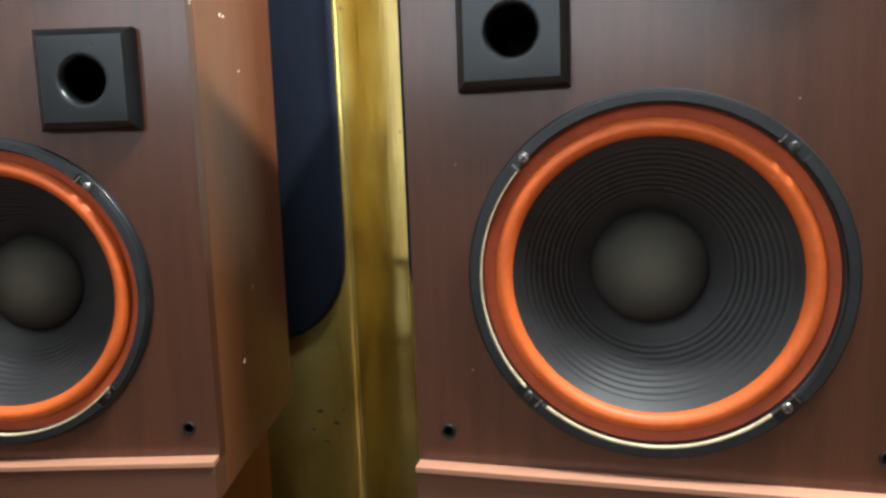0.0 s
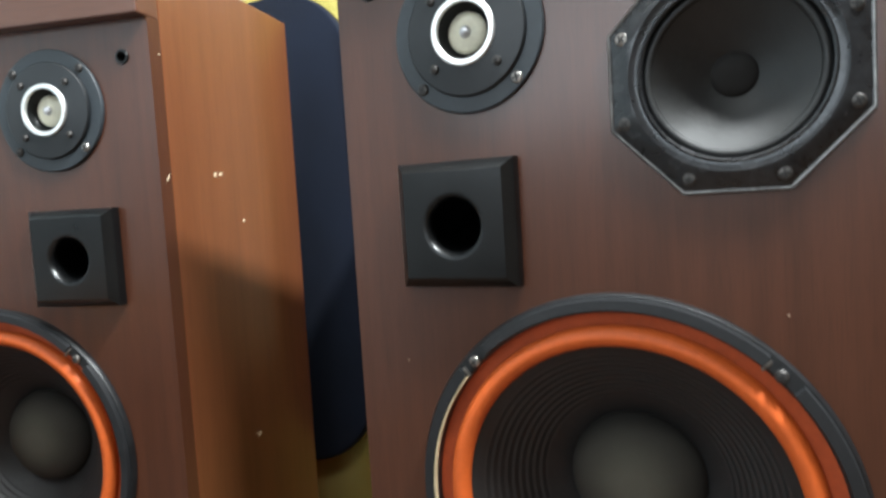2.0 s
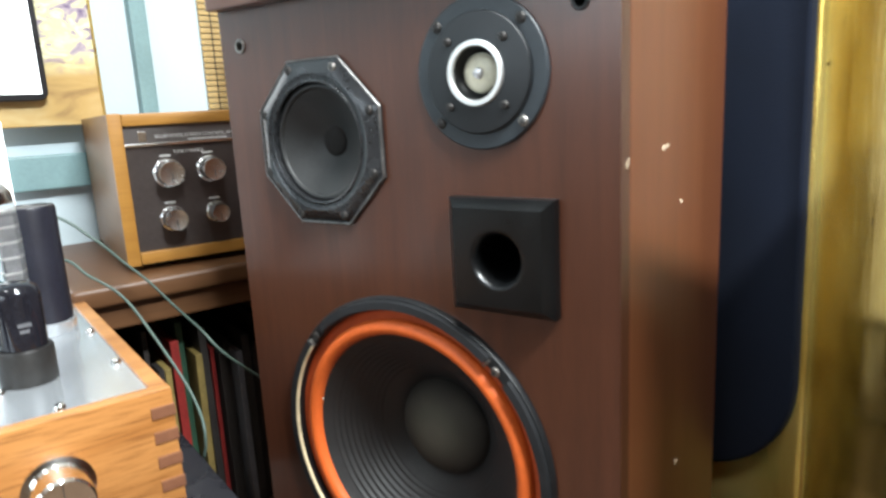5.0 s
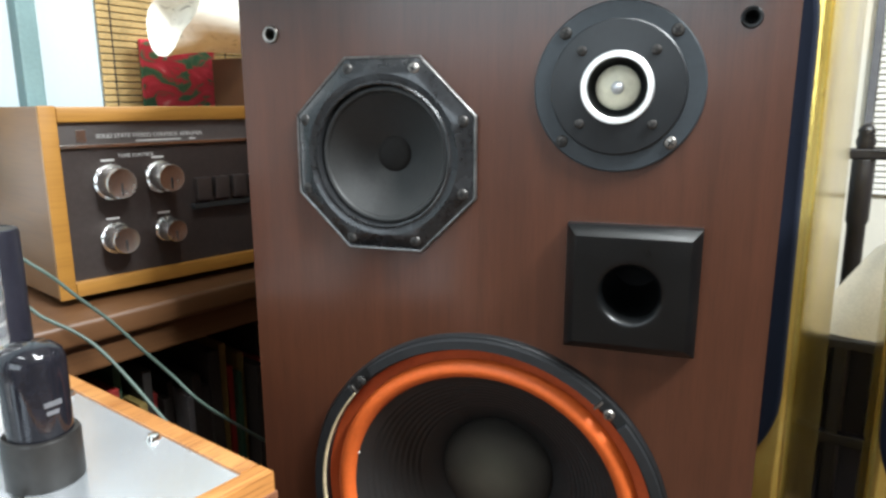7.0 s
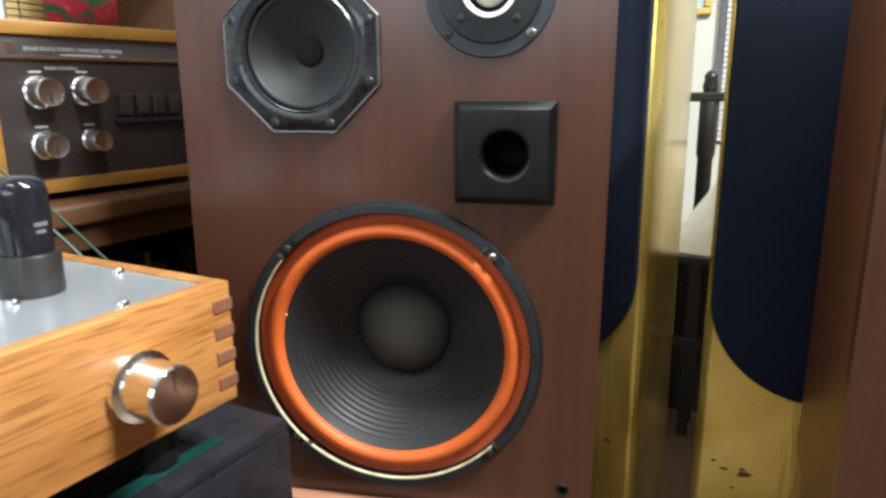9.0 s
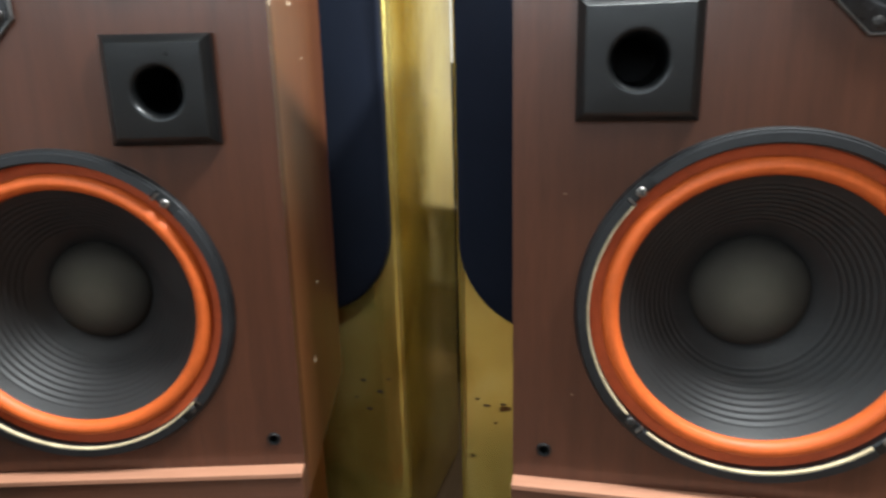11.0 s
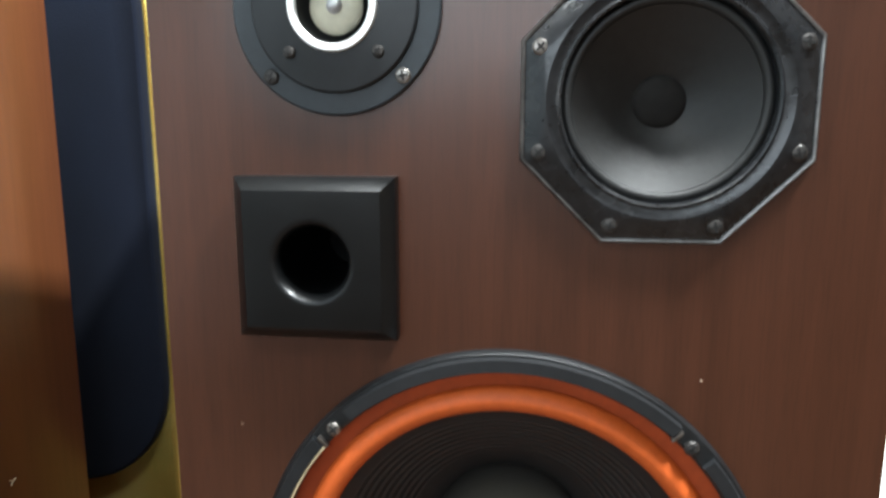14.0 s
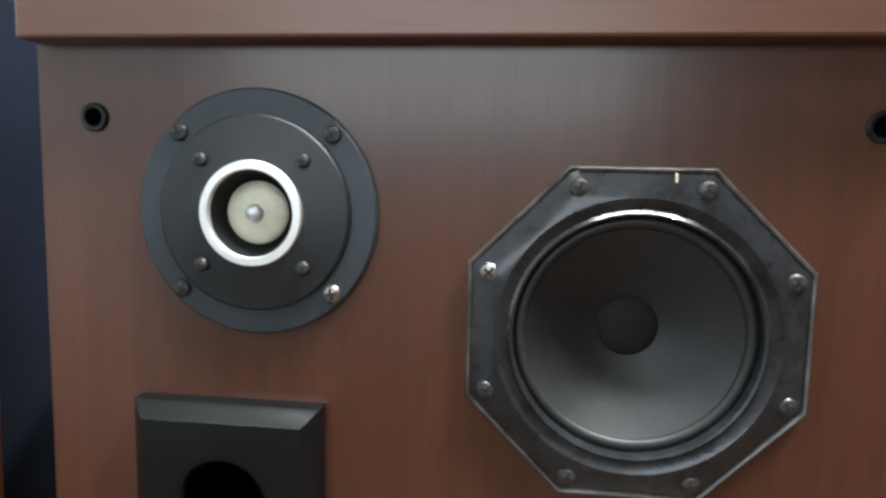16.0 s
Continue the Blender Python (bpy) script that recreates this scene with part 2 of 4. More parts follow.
CABLE = plain("green_grey_cable", (0.055, 0.085, 0.070), 0.5, 0, 0.2, 60)
WALL = plain("cream_wall_paint", (0.66, 0.63, 0.55), 0.85, 0, 0.06, 3, 0.0004)
# invented boards for the unseen walls, dark to keep ambient light low
DARKWALL = wood("dark_unseen_wall", (0.10, 0.065, 0.04), (0.16, 0.105, 0.065), 0.6, "z", 20, 3)
WALL_BLUE = plain("pale_blue_wall_paint", (0.50, 0.59, 0.63), 0.8, 0, 0.04, 3, 0.0004)
TEAL = plain("teal_painted_wood", (0.17, 0.27, 0.28), 0.5, 0, 0.15, 10, 0.0003)
CEILING = plain("white_ceiling_paint", (0.68, 0.67, 0.65), 0.9, 0, 0.04, 3, 0.0005)
FLOOR = wood("brown_floor_boards", (0.07, 0.04, 0.024), (0.12, 0.07, 0.04), 0.45, "y", 25, 3)
WHITE = plain("white_card", (0.75, 0.73, 0.69), 0.7, 0, 0.08, 12, 0.0003)
LINEN = cloth("cream_linen", (0.84, 0.79, 0.70), 0.2, 300)
DARKWOOD = plain("black_stained_wood", (0.012, 0.010, 0.011), 0.4, 0, 0.4, 30, 0.0003)
RED = plain("red_paper", (0.22, 0.016, 0.013), 0.6, 0, 0.3, 30)
GREEN = plain("dark_green_paper", (0.018, 0.06, 0.034), 0.6, 0, 0.3, 30)
YELLOW = plain("ochre_paper", (0.22, 0.16, 0.05), 0.6, 0, 0.3, 30)
GREYCARD = plain("grey_card", (0.12, 0.12, 0.13), 0.6, 0, 0.3, 30)
BLIND = plain("bamboo_slat", (0.42, 0.29, 0.12), 0.6, 0, 0.35, 14, 0.0004)
FRAMEGOLD = plain("gilt_frame", (0.60, 0.43, 0.13), 0.3, 0.8, 0.25, 40)
BLACKFRAME = plain("black_bezel", (0.012, 0.012, 0.014), 0.3, 0, 0.3)
GLOW_WHITE = glow("glowing_white", (0.93, 0.97, 1.0), 1.4)
SCRATCH = plain("bare_wood_scratch", (0.75, 0.62, 0.45), 0.7, 0, 0.2)


def paint_low_ground(m):
    """The lower part of the canvas: a plain ochre field under the blotched landscape."""
    nt = m.node_tree
    b = nt.nodes["Principled BSDF"]
    top = b.inputs["Base Color"].links[0].from_socket
    tc = nt.nodes.new("ShaderNodeTexCoord")
    sep = nt.nodes.new("ShaderNodeSeparateXYZ")
    link(nt, tc, "Object", sep, 0)
    n = noise_node(nt, 9, 5, (1, 1, 3), 0.6)
    r2 = ramp(nt, [(0.3, (0.20, 0.11, 0.04)), (0.5, (0.42, 0.27, 0.09)), (0.75, (0.52, 0.40, 0.20))])
    link(nt, n, "Fac", r2, 0)
    mr = nt.nodes.new("ShaderNodeMapRange")
    mr.inputs[1].default_value, mr.inputs[2].default_value = 0.075, 0.11
    link(nt, sep, 2, mr, 0)
    nt.links.new(mixed(nt, r2.outputs[0], top, mr.outputs[0]), b.inputs["Base Color"])


PAINTING = picture("oil_landscape", [(0.30, (0.13, 0.09, 0.17)), (0.42, (0.36, 0.30, 0.34)), (0.50, (0.62, 0.58, 0.30)), (0.62, (0.74, 0.72, 0.50)), (0.74, (0.30, 0.14, 0.12))], 24, 0.001)
paint_low_ground(PAINTING)
FLOWER = picture("red_flower_print", [(0.36, (0.02, 0.10, 0.05)), (0.47, (0.06, 0.14, 0.07)), (0.52, (0.45, 0.02, 0.04)), (0.66, (0.60, 0.05, 0.08)), (0.8, (0.75, 0.45, 0.42))], 16, 0.0005)
FLORAL = picture("printed_cream_cotton", [(0.3, (0.30, 0.28, 0.24)), (0.38, (0.72, 0.69, 0.60)), (0.6, (0.80, 0.77, 0.69)), (0.72, (0.50, 0.48, 0.40))], 26, 0.001)


# ---- mesh helpers ----
def part(name, bm, material, parent=None, label="", smooth=None):
    me = bpy.data.meshes.new(name)
    bmesh.ops.recalc_face_normals(bm, faces=bm.faces)
    if smooth is not None:
        for f in bm.faces:
            f.smooth = True
        for e in bm.edges:
            if len(e.link_faces) == 2 and e.calc_face_angle(0) > radians(smooth):
                e.smooth = False
    bm.to_mesh(me)
    bm.free()
    for one in material if isinstance(material, (list, tuple)) else [material]:
        me.materials.append(one)
    ob = new(name, me)
    if parent is not None:
        ob.parent = parent
    if label:
        ob["label"] = label
    return ob


def thing(name, m, label, category, group="", kind=""):
    ob = new(name)
    ob.empty_display_size = 0.05
    ob.matrix_basis = m
    return tagged(ob, label, category, group, kind)


def box(x0, x1, y0, y1, z0, z1, bevel=0.0, seg=2, bm=None):
    bm = bm or bmesh.new()
    made = bmesh.ops.create_cube(bm, size=1, matrix=Matrix.Translation(((x0 + x1) / 2, (y0 + y1) / 2, (z0 + z1) / 2)) @ Matrix.Diagonal((x1 - x0, y1 - y0, z1 - z0, 1)))
    if bevel:
        edges = list({e for v in made["verts"] for e in v.link_edges})
        bmesh.ops.bevel(bm, geom=edges, offset=bevel, segments=seg, affect="EDGES", profile=0.6)
    return bm


def lathe(profile, seg=64, axis="y", centre=(0, 0, 0), shape=None, closed=False, bm=None, arc=None):
    """Turns a profile of (radius, height) round an axis. shape(angle, radius) may bend the circle."""
    bm = bm or bmesh.new()
    rings = []
    cx, cy, cz = centre
    a0, a1 = arc if arc else (0, 2 * math.pi)
    count = seg + 1 if arc else seg
    for r, h in profile:
        ring = []
        if r < 1e-6:
            p = {"y": (cx, cy + h, cz), "z": (cx, cy, cz + h), "x": (cx + h, cy, cz)}[axis]
            ring = [bm.verts.new(p)]
        else:
            for k in range(count):
                a = a0 + (a1 - a0) * k / seg
                q = shape(a, r) if shape else r
                c, s = q * math.cos(a), q * math.sin(a)
                ring.append(bm.verts.new({"y": (cx + c, cy + h, cz + s), "z": (cx + c, cy + s, cz + h), "x": (cx + h, cy + c, cz + s)}[axis]))
        rings.append(ring)
    pairs = list(zip(rings, rings[1:])) + ([(rings[-1], rings[0])] if closed else [])
    for p, q in pairs:
        n = max(len(p), len(q))
        for k in range(n - 1 if arc else n):
            j = (k + 1) % n
            if len(p) == 1:
                bm.faces.new((p[0], q[k], q[j]))
            elif len(q) == 1:
                bm.faces.new((p[k], p[j], q[0]))
            else:
                bm.faces.new((p[k], p[j], q[j], q[k]))
    if arc and closed:
        bm.faces.new([r[0] for r in rings])
        bm.faces.new([r[-1] for r in reversed(rings)])
    return bm


def pierced(outline, holes, y0, y1, seg=64):
    """A board in the x-z plane with round holes through it."""
    bm = bmesh.new()
    loops = [[(x, z) for x, z in outline]]
    for cx, cz, r in holes:
        loops.append([(cx + r * math.cos(2 * math.pi * k / seg), cz + r * math.sin(2 * math.pi * k / seg)) for k in range(seg)])
    edges = []
    for loop in loops:
        vs = [bm.verts.new((x, y0, z)) for x, z in loop]
        edges += [bm.edges.new((vs[k], vs[(k + 1) % len(vs)])) for k in range(len(vs))]
    bmesh.ops.triangle_fill(bm, use_beauty=True, use_dissolve=False, edges=edges)
    made = bmesh.ops.extrude_face_region(bm, geom=list(bm.faces))
    bmesh.ops.translate(bm, vec=(0, y1 - y0, 0), verts=[v for v in made["geom"] if isinstance(v, bmesh.types.BMVert)])
    return bm


def rounded(x0, x1, z0, z1, r, seg=14):
    pts = []
    for cx, cz, a in ((x1 - r, z1 - r, 0), (x0 + r, z1 - r, 90), (x0 + r, z0 + r, 180), (x1 - r, z0 + r, 270)):
        pts += [(cx + r * math.cos(radians(a + 90 * k / seg)), cz + r * math.sin(radians(a + 90 * k / seg))) for k in range(seg + 1)]
    return pts


def slab(outline, y0, y1, bevel=0.0):
    """An outline in the x-z plane with depth, its front edge eased."""
    bm = bmesh.new()
    cx = sum(p[0] for p in outline) / len(outline)
    cz = sum(p[1] for p in outline) / len(outline)
    rings = []
    for y, k in ((y1, 0), (y0 + bevel, 0), (y0 + bevel * 0.3, 0.35), (y0, 1)) if bevel else ((y1, 0), (y0, 0)):
        ring = []
        for x, z in outline:
            d = math.hypot(x - cx, z - cz)
            f = 1 - k * bevel / d
            ring.append(bm.verts.new((cx + (x - cx) * f, y, cz + (z - cz) * f)))
        rings.append(ring)
    for p, q in zip(rings, rings[1:]):
        for k in range(len(p)):
            j = (k + 1) % len(p)
            bm.faces.new((p[k], p[j], q[j], q[k]))
    bm.faces.new(rings[0])
    bm.faces.new(rings[-1])
    return bm


def tube(points, r, seg=8):
    """A round cable along smoothed points."""
    pts = [Vector(p) for p in points]
    fine = []
    for k in range(len(pts) - 1):
        p0, p1, p2, p3 = pts[max(k - 1, 0)], pts[k], pts[k + 1], pts[min(k + 2, len(pts) - 1)]
        for s in range(8):
            u = s / 8
            fine.append(0.5 * (2 * p1 + (p2 - p0) * u + (2 * p0 - 5 * p1 + 4 * p2 - p3) * u * u + (3 * p1 - p0 - 3 * p2 + p3) * u ** 3))
    fine.append(pts[-1])
    bm = bmesh.new()
    rings = []
    for k, p in enumerate(fine):
        d = (fine[min(k + 1, len(fine) - 1)] - fine[max(k - 1, 0)]).normalized()
        a = d.cross(Vector((0, 0, 1)) if abs(d.z) < 0.9 else Vector((1, 0, 0))).normalized()
        b = d.cross(a)
        rings.append([bm.verts.new(p + r * (math.cos(2 * math.pi * i / seg) * a + math.sin(2 * math.pi * i / seg) * b)) for i in range(seg)])
    for p, q in zip(rings, rings[1:]):
        for i in range(seg):
            bm.faces.new((p[i], p[(i + 1) % seg], q[(i + 1) % seg], q[i]))
    bm.faces.new(rings[0])
    bm.faces.new(rings[-1])
    return bm


def words(text, size, material, parent, m, name="lettering"):
    """Raised print in the built-in font."""
    cu = bpy.data.curves.new(name, "FONT")
    cu.body, cu.size, cu.extrude = text, size, 0.0002
    cu.materials.append(material)
    ob = new(name, cu)
    ob.parent = parent
    ob.matrix_basis = m
    return ob


# ---- room ----
def structure(name, bm, material, label, category):
    return tagged(part(name, bm, material), label, category, kind="structure")


XL, XR, YB, YF, ZC = -1.41, 2.3, 1.76, -2.6, 2.5
# floor and ceiling are unseen: dark below, pale above, to set the bounce
structure("floor", box(XL - 0.1, XR + 0.1, YF - 0.1, YB + 0.1, -0.08, 0), FLOOR, "brown boarded floor under the hi-fi", "floor")
structure("ceiling", box(XL - 0.1, XR + 0.1, YF - 0.1, YB + 0.1, ZC, ZC + 0.1), CEILING, "plain off-white painted ceiling", "ceiling")
structure("wall_north", box(XL - 0.1, XR + 0.1, YB, YB + 0.1, 0, ZC), WALL, "cream painted plaster wall behind the loudspeakers", "wall")
south = bmesh.new()
for x0, x1, z0, z1 in ((XL - 0.1, -1.28, 0, ZC), (0.56, XR + 0.1, 0, ZC), (-1.28, 0.56, 0, 1.10), (-1.28, 0.56, 2.02, ZC)):
    box(x0, x1, YF - 0.1, YF, z0, z1, bm=south)
structure("wall_south", south, DARKWALL, "unseen wall with a window opening, dark brown to cut bounce light", "wall")
win = thing("window_1", pose(-0.36, YF - 0.04, 1.10), "white framed window letting in daylight", "window", kind="structure")
for x0, x1, z0, z1 in ((-0.92, -0.88, 0, 0.92), (0.88, 0.92, 0, 0.92), (-0.88, 0.88, 0, 0.04), (-0.88, 0.88, 0.88, 0.92), (-0.02, 0.02, 0.04, 0.88)):
    part("window_frame", box(x0, x1, -0.03, 0.02, z0, z1, 0.003), WHITE, win)
for x0, x1 in ((-0.88, -0.02), (0.02, 0.88)):
    pane = part("pane", box(x0, x1, -0.004, 0.0, 0.04, 0.88), GLASS, win)
    pane.visible_shadow = False
structure("wall_east", box(XR, XR + 0.1, YF, YB, 0, ZC), DARKWALL, "unseen side wall, dark brown to cut bounce light", "wall")
structure("wall_west", box(XL - 0.1, XL, YF, YB, 0, ZC), WALL_BLUE, "pale blue white painted panel wall", "wall")
for k, (y0, y1, z0, z1) in enumerate(((-0.008, 0.020, 0.90, 2.2), (-1.2, 0.9, 0.845, 0.90), (-0.62, -0.57, 0.90, 2.2), (0.62, 0.67, 0.90, 2.2), (-1.2, 0.9, 2.2, 2.26))):
    structure("trim_%d" % (k + 1), box(XL, XL + 0.022, y0, y1, z0, z1, 0.003), TEAL, "teal painted wooden batten on the wall", "trim")


# ---- loudspeakers ----
W, D, H = 0.2155, 0.318, 0.732
Z0 = 0.39


def screw_mesh(name, r, material):
    bm = lathe([(r, 0.0008), (r, -0.0008), (r * 0.8, -0.0018), (0, -0.0024)], 20)
    n = len(bm.faces)
    for sx, sz in ((r * 0.62, r * 0.14), (r * 0.14, r * 0.62)):
        box(-sx, sx, -0.0027, -0.0012, -sz, sz, bm=bm)
    bm.faces.ensure_lookup_table()
    for f in bm.faces[n:]:
        f.material_index = 1
    me = bpy.data.meshes.new(name)
    bmesh.ops.recalc_face_normals(bm, faces=bm.faces)
    bm.to_mesh(me)
    bm.free()
    me.materials.append(material)
    me.materials.append(SLOT)
    return me


SCREW_DARK = screw_mesh("screw", 0.0045, SCREW)
SCREW_ZINC = screw_mesh("screw", 0.0045, SCREW_BRIGHT)
SCREW_SMALL = screw_mesh("screw", 0.0034, SCREW)


def put_screw(me, parent, x, y, z, turn):
    ob = new("screw", me)
    ob.parent = parent
    ob.matrix_basis = pose(x, y, z, 0, turn, 0)
    return ob


def octagon():
    def shape(a, r):
        if r < 0.066:
            return r
        b = (a + math.pi / 8) % (math.pi / 4) - math.pi / 8
        return r / math.cos(b)
    return shape


def woofer(parent, s, rng, ox, oz):
    cx, cz = ox, 0.6168 - Z0 + oz
    at = (cx, 0, cz)
    unit = part("woofer", lathe([(0.1600, 0.001), (0.1600, -0.004), (0.1585, -0.0065), (0.1490, -0.0072), (0.1470, -0.006), (0.1466, 0.008)], 128, centre=at), FRAME, parent, "twelve inch woofer with an orange surround", 35)
    # same orange rubber, darkened all round for the shade under the gasket
    part("surround_edge", lathe([(0.1474, 0.0012), (0.143, 0.0022), (0.1360, 0.0030)], 128, centre=at), ORANGE_SHADED, unit, "flat orange edge of the surround, darkened as gasket shade", 35)
    roll = [(0.1287 + 0.0080 * math.cos(math.pi * k / 14), 0.002 - 0.0094 * math.sin(math.pi * k / 14)) for k in range(15)]
    part("surround", lathe(roll, 128, centre=at), ORANGE, unit, "bright orange half-roll surround", 35)
    prof = []
    for k in range(161):
        r = 0.1210 - (0.1210 - 0.046) * k / 160
        y = 0.002 + 0.070 * ((0.1210 - r) / 0.0750) ** 0.95
        if 0.0716 < r < 0.1130:
            y += 0.00048 * math.sin((r - 0.0716) / 0.0046 * 2 * math.pi)
        prof.append((r, y))
    part("cone", lathe(prof, 128, centre=at), CONE, unit, "grey paper cone with pressed rings", 50)
    dome = [(0.054 * math.cos(math.pi / 2 * k / 12), 0.066 - 0.026 * math.sin(math.pi / 2 * k / 12)) for k in range(13)]
    part("dust_cap", lathe(dome, 64, centre=at), CAP, unit, "blotched grey domed cap, shading painted from pale middle to dark rim", 40)
    # gasket arcs broken at the four bolt notches
    for a0, a1 in ((50, 130), (140, 220), (230, 310), (320, 400)):
        arc = (radians(a0), radians(a1))
        part("gasket_arc", lathe([(0.1570, -0.0066), (0.1563, -0.0108), (0.1490, -0.0112), (0.1482, -0.007)], 40, centre=at, arc=arc, closed=True), GASKET, unit, "grey fibre gasket", 35)
    for a0, a1 in ((140, 222), (232, 310)):
        a0, a1 = (a0, a1) if s > 0 else (a0, a1 + 8)
        part("gasket_edge", lathe([(0.1484, -0.0070), (0.1484, -0.0106), (0.1470, -0.0106), (0.1470, -0.0070)], 40, centre=at, arc=(radians(a0), radians(a1)), closed=True), CREAM, unit, "cream paper edge of the gasket")
    for k, a in enumerate((45, 135, 225, 315)):
        x, z = cx + 0.1512 * math.cos(radians(a)), cz + 0.1512 * math.sin(radians(a))
        put_screw(SCREW_ZINC if (k + (s < 0)) % 2 else SCREW_DARK, unit, x, -0.0082, z, rng.uniform(0, 90))
        lug = part("lug", box(-0.0022, 0.0022, -0.0125, -0.007, -0.006, 0.006, 0.0006), SCREW_BRIGHT, unit, "dull bent metal lug")
        lug.matrix_basis = pose(cx + 0.1505 * math.cos(radians(a + 4.2)), 0.001, cz + 0.1505 * math.sin(radians(a + 4.2)), 0, 90 - a, 0) @ Matrix.Diagonal((0.45, 0.9, 0.7, 1))
    return unit


def midrange(parent, s, rng, ox, oz):
    cx, cz = 0.0834 * s + ox, 0.9222 - Z0 + oz
    at = (cx, 0, cz)
    oct_ = octagon()
    unit = part("midrange", lathe([(0.0787, 0.001), (0.0787, -0.0034), (0.0776, -0.0046), (0.0762, -0.0042), (0.0668, -0.0088), (0.0650, -0.0092), (0.0620, -0.0080), (0.0596, -0.0078), (0.0580, -0.0092), (0.0568, -0.0085), (0.0560, -0.001)], 128, centre=at, shape=oct_), MIDPLATE, parent, "octagonal grey-black midrange driver, scuffed edges", 25)
    part("rim", lathe([(0.0790, -0.0026), (0.0788, -0.0042), (0.0780, -0.0050), (0.0768, -0.0047)], 128, centre=at, shape=oct_), RIM, unit, "worn bright edge of the plate", 40)
    roll = [(0.0535 + 0.0030 * math.cos(math.pi * k / 8), -0.001 - 0.0030 * math.sin(math.pi * k / 8)) for k in range(9)]
    part("surround", lathe(roll, 96, centre=at), MIDCONE, unit, "", 40)
    part("cone", lathe([(0.0506, -0.001), (0.045, 0.0030), (0.034, 0.0098), (0.0255, 0.0150), (0.012, 0.0215)], 96, centre=at), MIDCONE, unit, "black coated paper cone", 50)
    part("dust_cap", lathe([(0.0152 * math.cos(math.pi / 2 * k / 9), 0.0205 - 0.0050 * math.sin(math.pi / 2 * k / 9)) for k in range(10)], 48, centre=at), MIDCAP, unit, "small brown-black domed cap", 40)
    for k in range(8):
        a = radians(22.5 + 45 * k)
        put_screw(SCREW_DARK if rng.random() < 0.85 else SCREW_ZINC, unit, cx + 0.0742 * math.cos(a), -0.0072, cz + 0.0742 * math.sin(a), rng.uniform(0, 90))
    return unit


def tweeter(parent, s, rng, ox, oz):
    cx, cz = -0.1003 * s + ox, 0.975 - Z0 + oz
    at = (cx, 0, cz)
    unit = part("tweeter", lathe([(0.0605, 0.001), (0.0605, -0.003), (0.0595, -0.004), (0.046, -0.0042)], 96, centre=at), TPLATE, parent, "round dark grey tweeter with a bright ring", 30)
    part("inner_disc", lathe([(0.0482, -0.0040), (0.0478, -0.0070), (0.0468, -0.0078), (0.0252, -0.0098)], 96, centre=at), TDISC, unit, "raised near-black inner disc", 30)
    part("bright_ring", lathe([(0.0258, -0.0096), (0.0256, -0.0115), (0.0250, -0.0121), (0.0216, -0.0121), (0.0211, -0.0116), (0.0209, -0.0095)], 96, centre=at), SATIN, unit, "satin aluminium ring", 30)
    part("throat", lathe([(0.0211, -0.0102), (0.0203, -0.006), (0.0185, -0.001), (0.0150, 0.001)], 64, centre=at), BLACK, unit, "black flared throat", 50)
    part("dome", lathe([(0.0158 * math.cos(math.pi / 2 * k / 9), -0.0005 - 0.0050 * math.sin(math.pi / 2 * k / 9)) for k in range(10)], 48, centre=at), DOME, unit, "cream tweeter dome", 40)
    part("centre_bead", lathe([(0.0046 * math.cos(math.pi / 2 * k / 6), -0.0050 - 0.0040 * math.sin(math.pi / 2 * k / 6)) for k in range(7)], 24, centre=at), GREYPLATE, unit, "small grey bead", 40)
    for k in range(4):
        a = radians(45 + 90 * k)
        put_screw(SCREW_ZINC if k == 3 else SCREW_DARK, unit, cx + 0.0545 * math.cos(a), -0.0042, cz + 0.0545 * math.sin(a), rng.uniform(0, 90))
        put_screw(SCREW_SMALL, unit, cx + 0.0362 * math.cos(a), -0.0097, cz + 0.0362 * math.sin(a), rng.uniform(0, 90))
    return unit


def port(parent, s, ox, oz):
    x, z0, z1 = -0.1145 * s + ox, 0.7825 - Z0 + oz, 0.8795 - Z0 + oz
    cz = (z0 + z1) / 2
    h, g = 0.0485, 0.0415
    bm = bmesh.new()
    seg = 48
    rings = []

    def square(k, half):
        a = 2 * math.pi * k / seg
        c, q = math.cos(a), math.sin(a)
        m = max(abs(c), abs(q))
        return half * c / m, half * q / m
    for half, y in ((h, 0.001), (h, -0.0095), (h * 0.992, -0.0104), (g, -0.0172), (g * 0.985, -0.0177), (g * 0.95, -0.01775)):
        rings.append([bm.verts.new((x + square(k, half)[0], y, cz + square(k, half)[1])) for k in range(seg)])
    for r, y in ((0.0275, -0.01775), (0.0262, -0.01775), (0.0245, -0.0177), (0.0232, -0.0172), (0.0216, -0.0152), (0.0206, -0.0115), (0.0200, -0.004), (0.0198, 0.085)):
        rings.append([bm.verts.new((x + r * math.cos(2 * math.pi * k / seg), y, cz - 0.0012 + r * math.sin(2 * math.pi * k / seg))) for k in range(seg)])
    for p, q in zip(rings, rings[1:]):
        for k in range(seg):
            bm.faces.new((p[k], p[(k + 1) % seg], q[(k + 1) % seg], q[k]))
    unit = part("reflex_port", bm, PORT, parent, "square black bevelled port with a round hole", 24)
    part("port_end", lathe([(0.0198, 0.085), (0, 0.085)], 32, centre=(x, 0, cz - 0.0012)), HOLE, unit)
    return unit


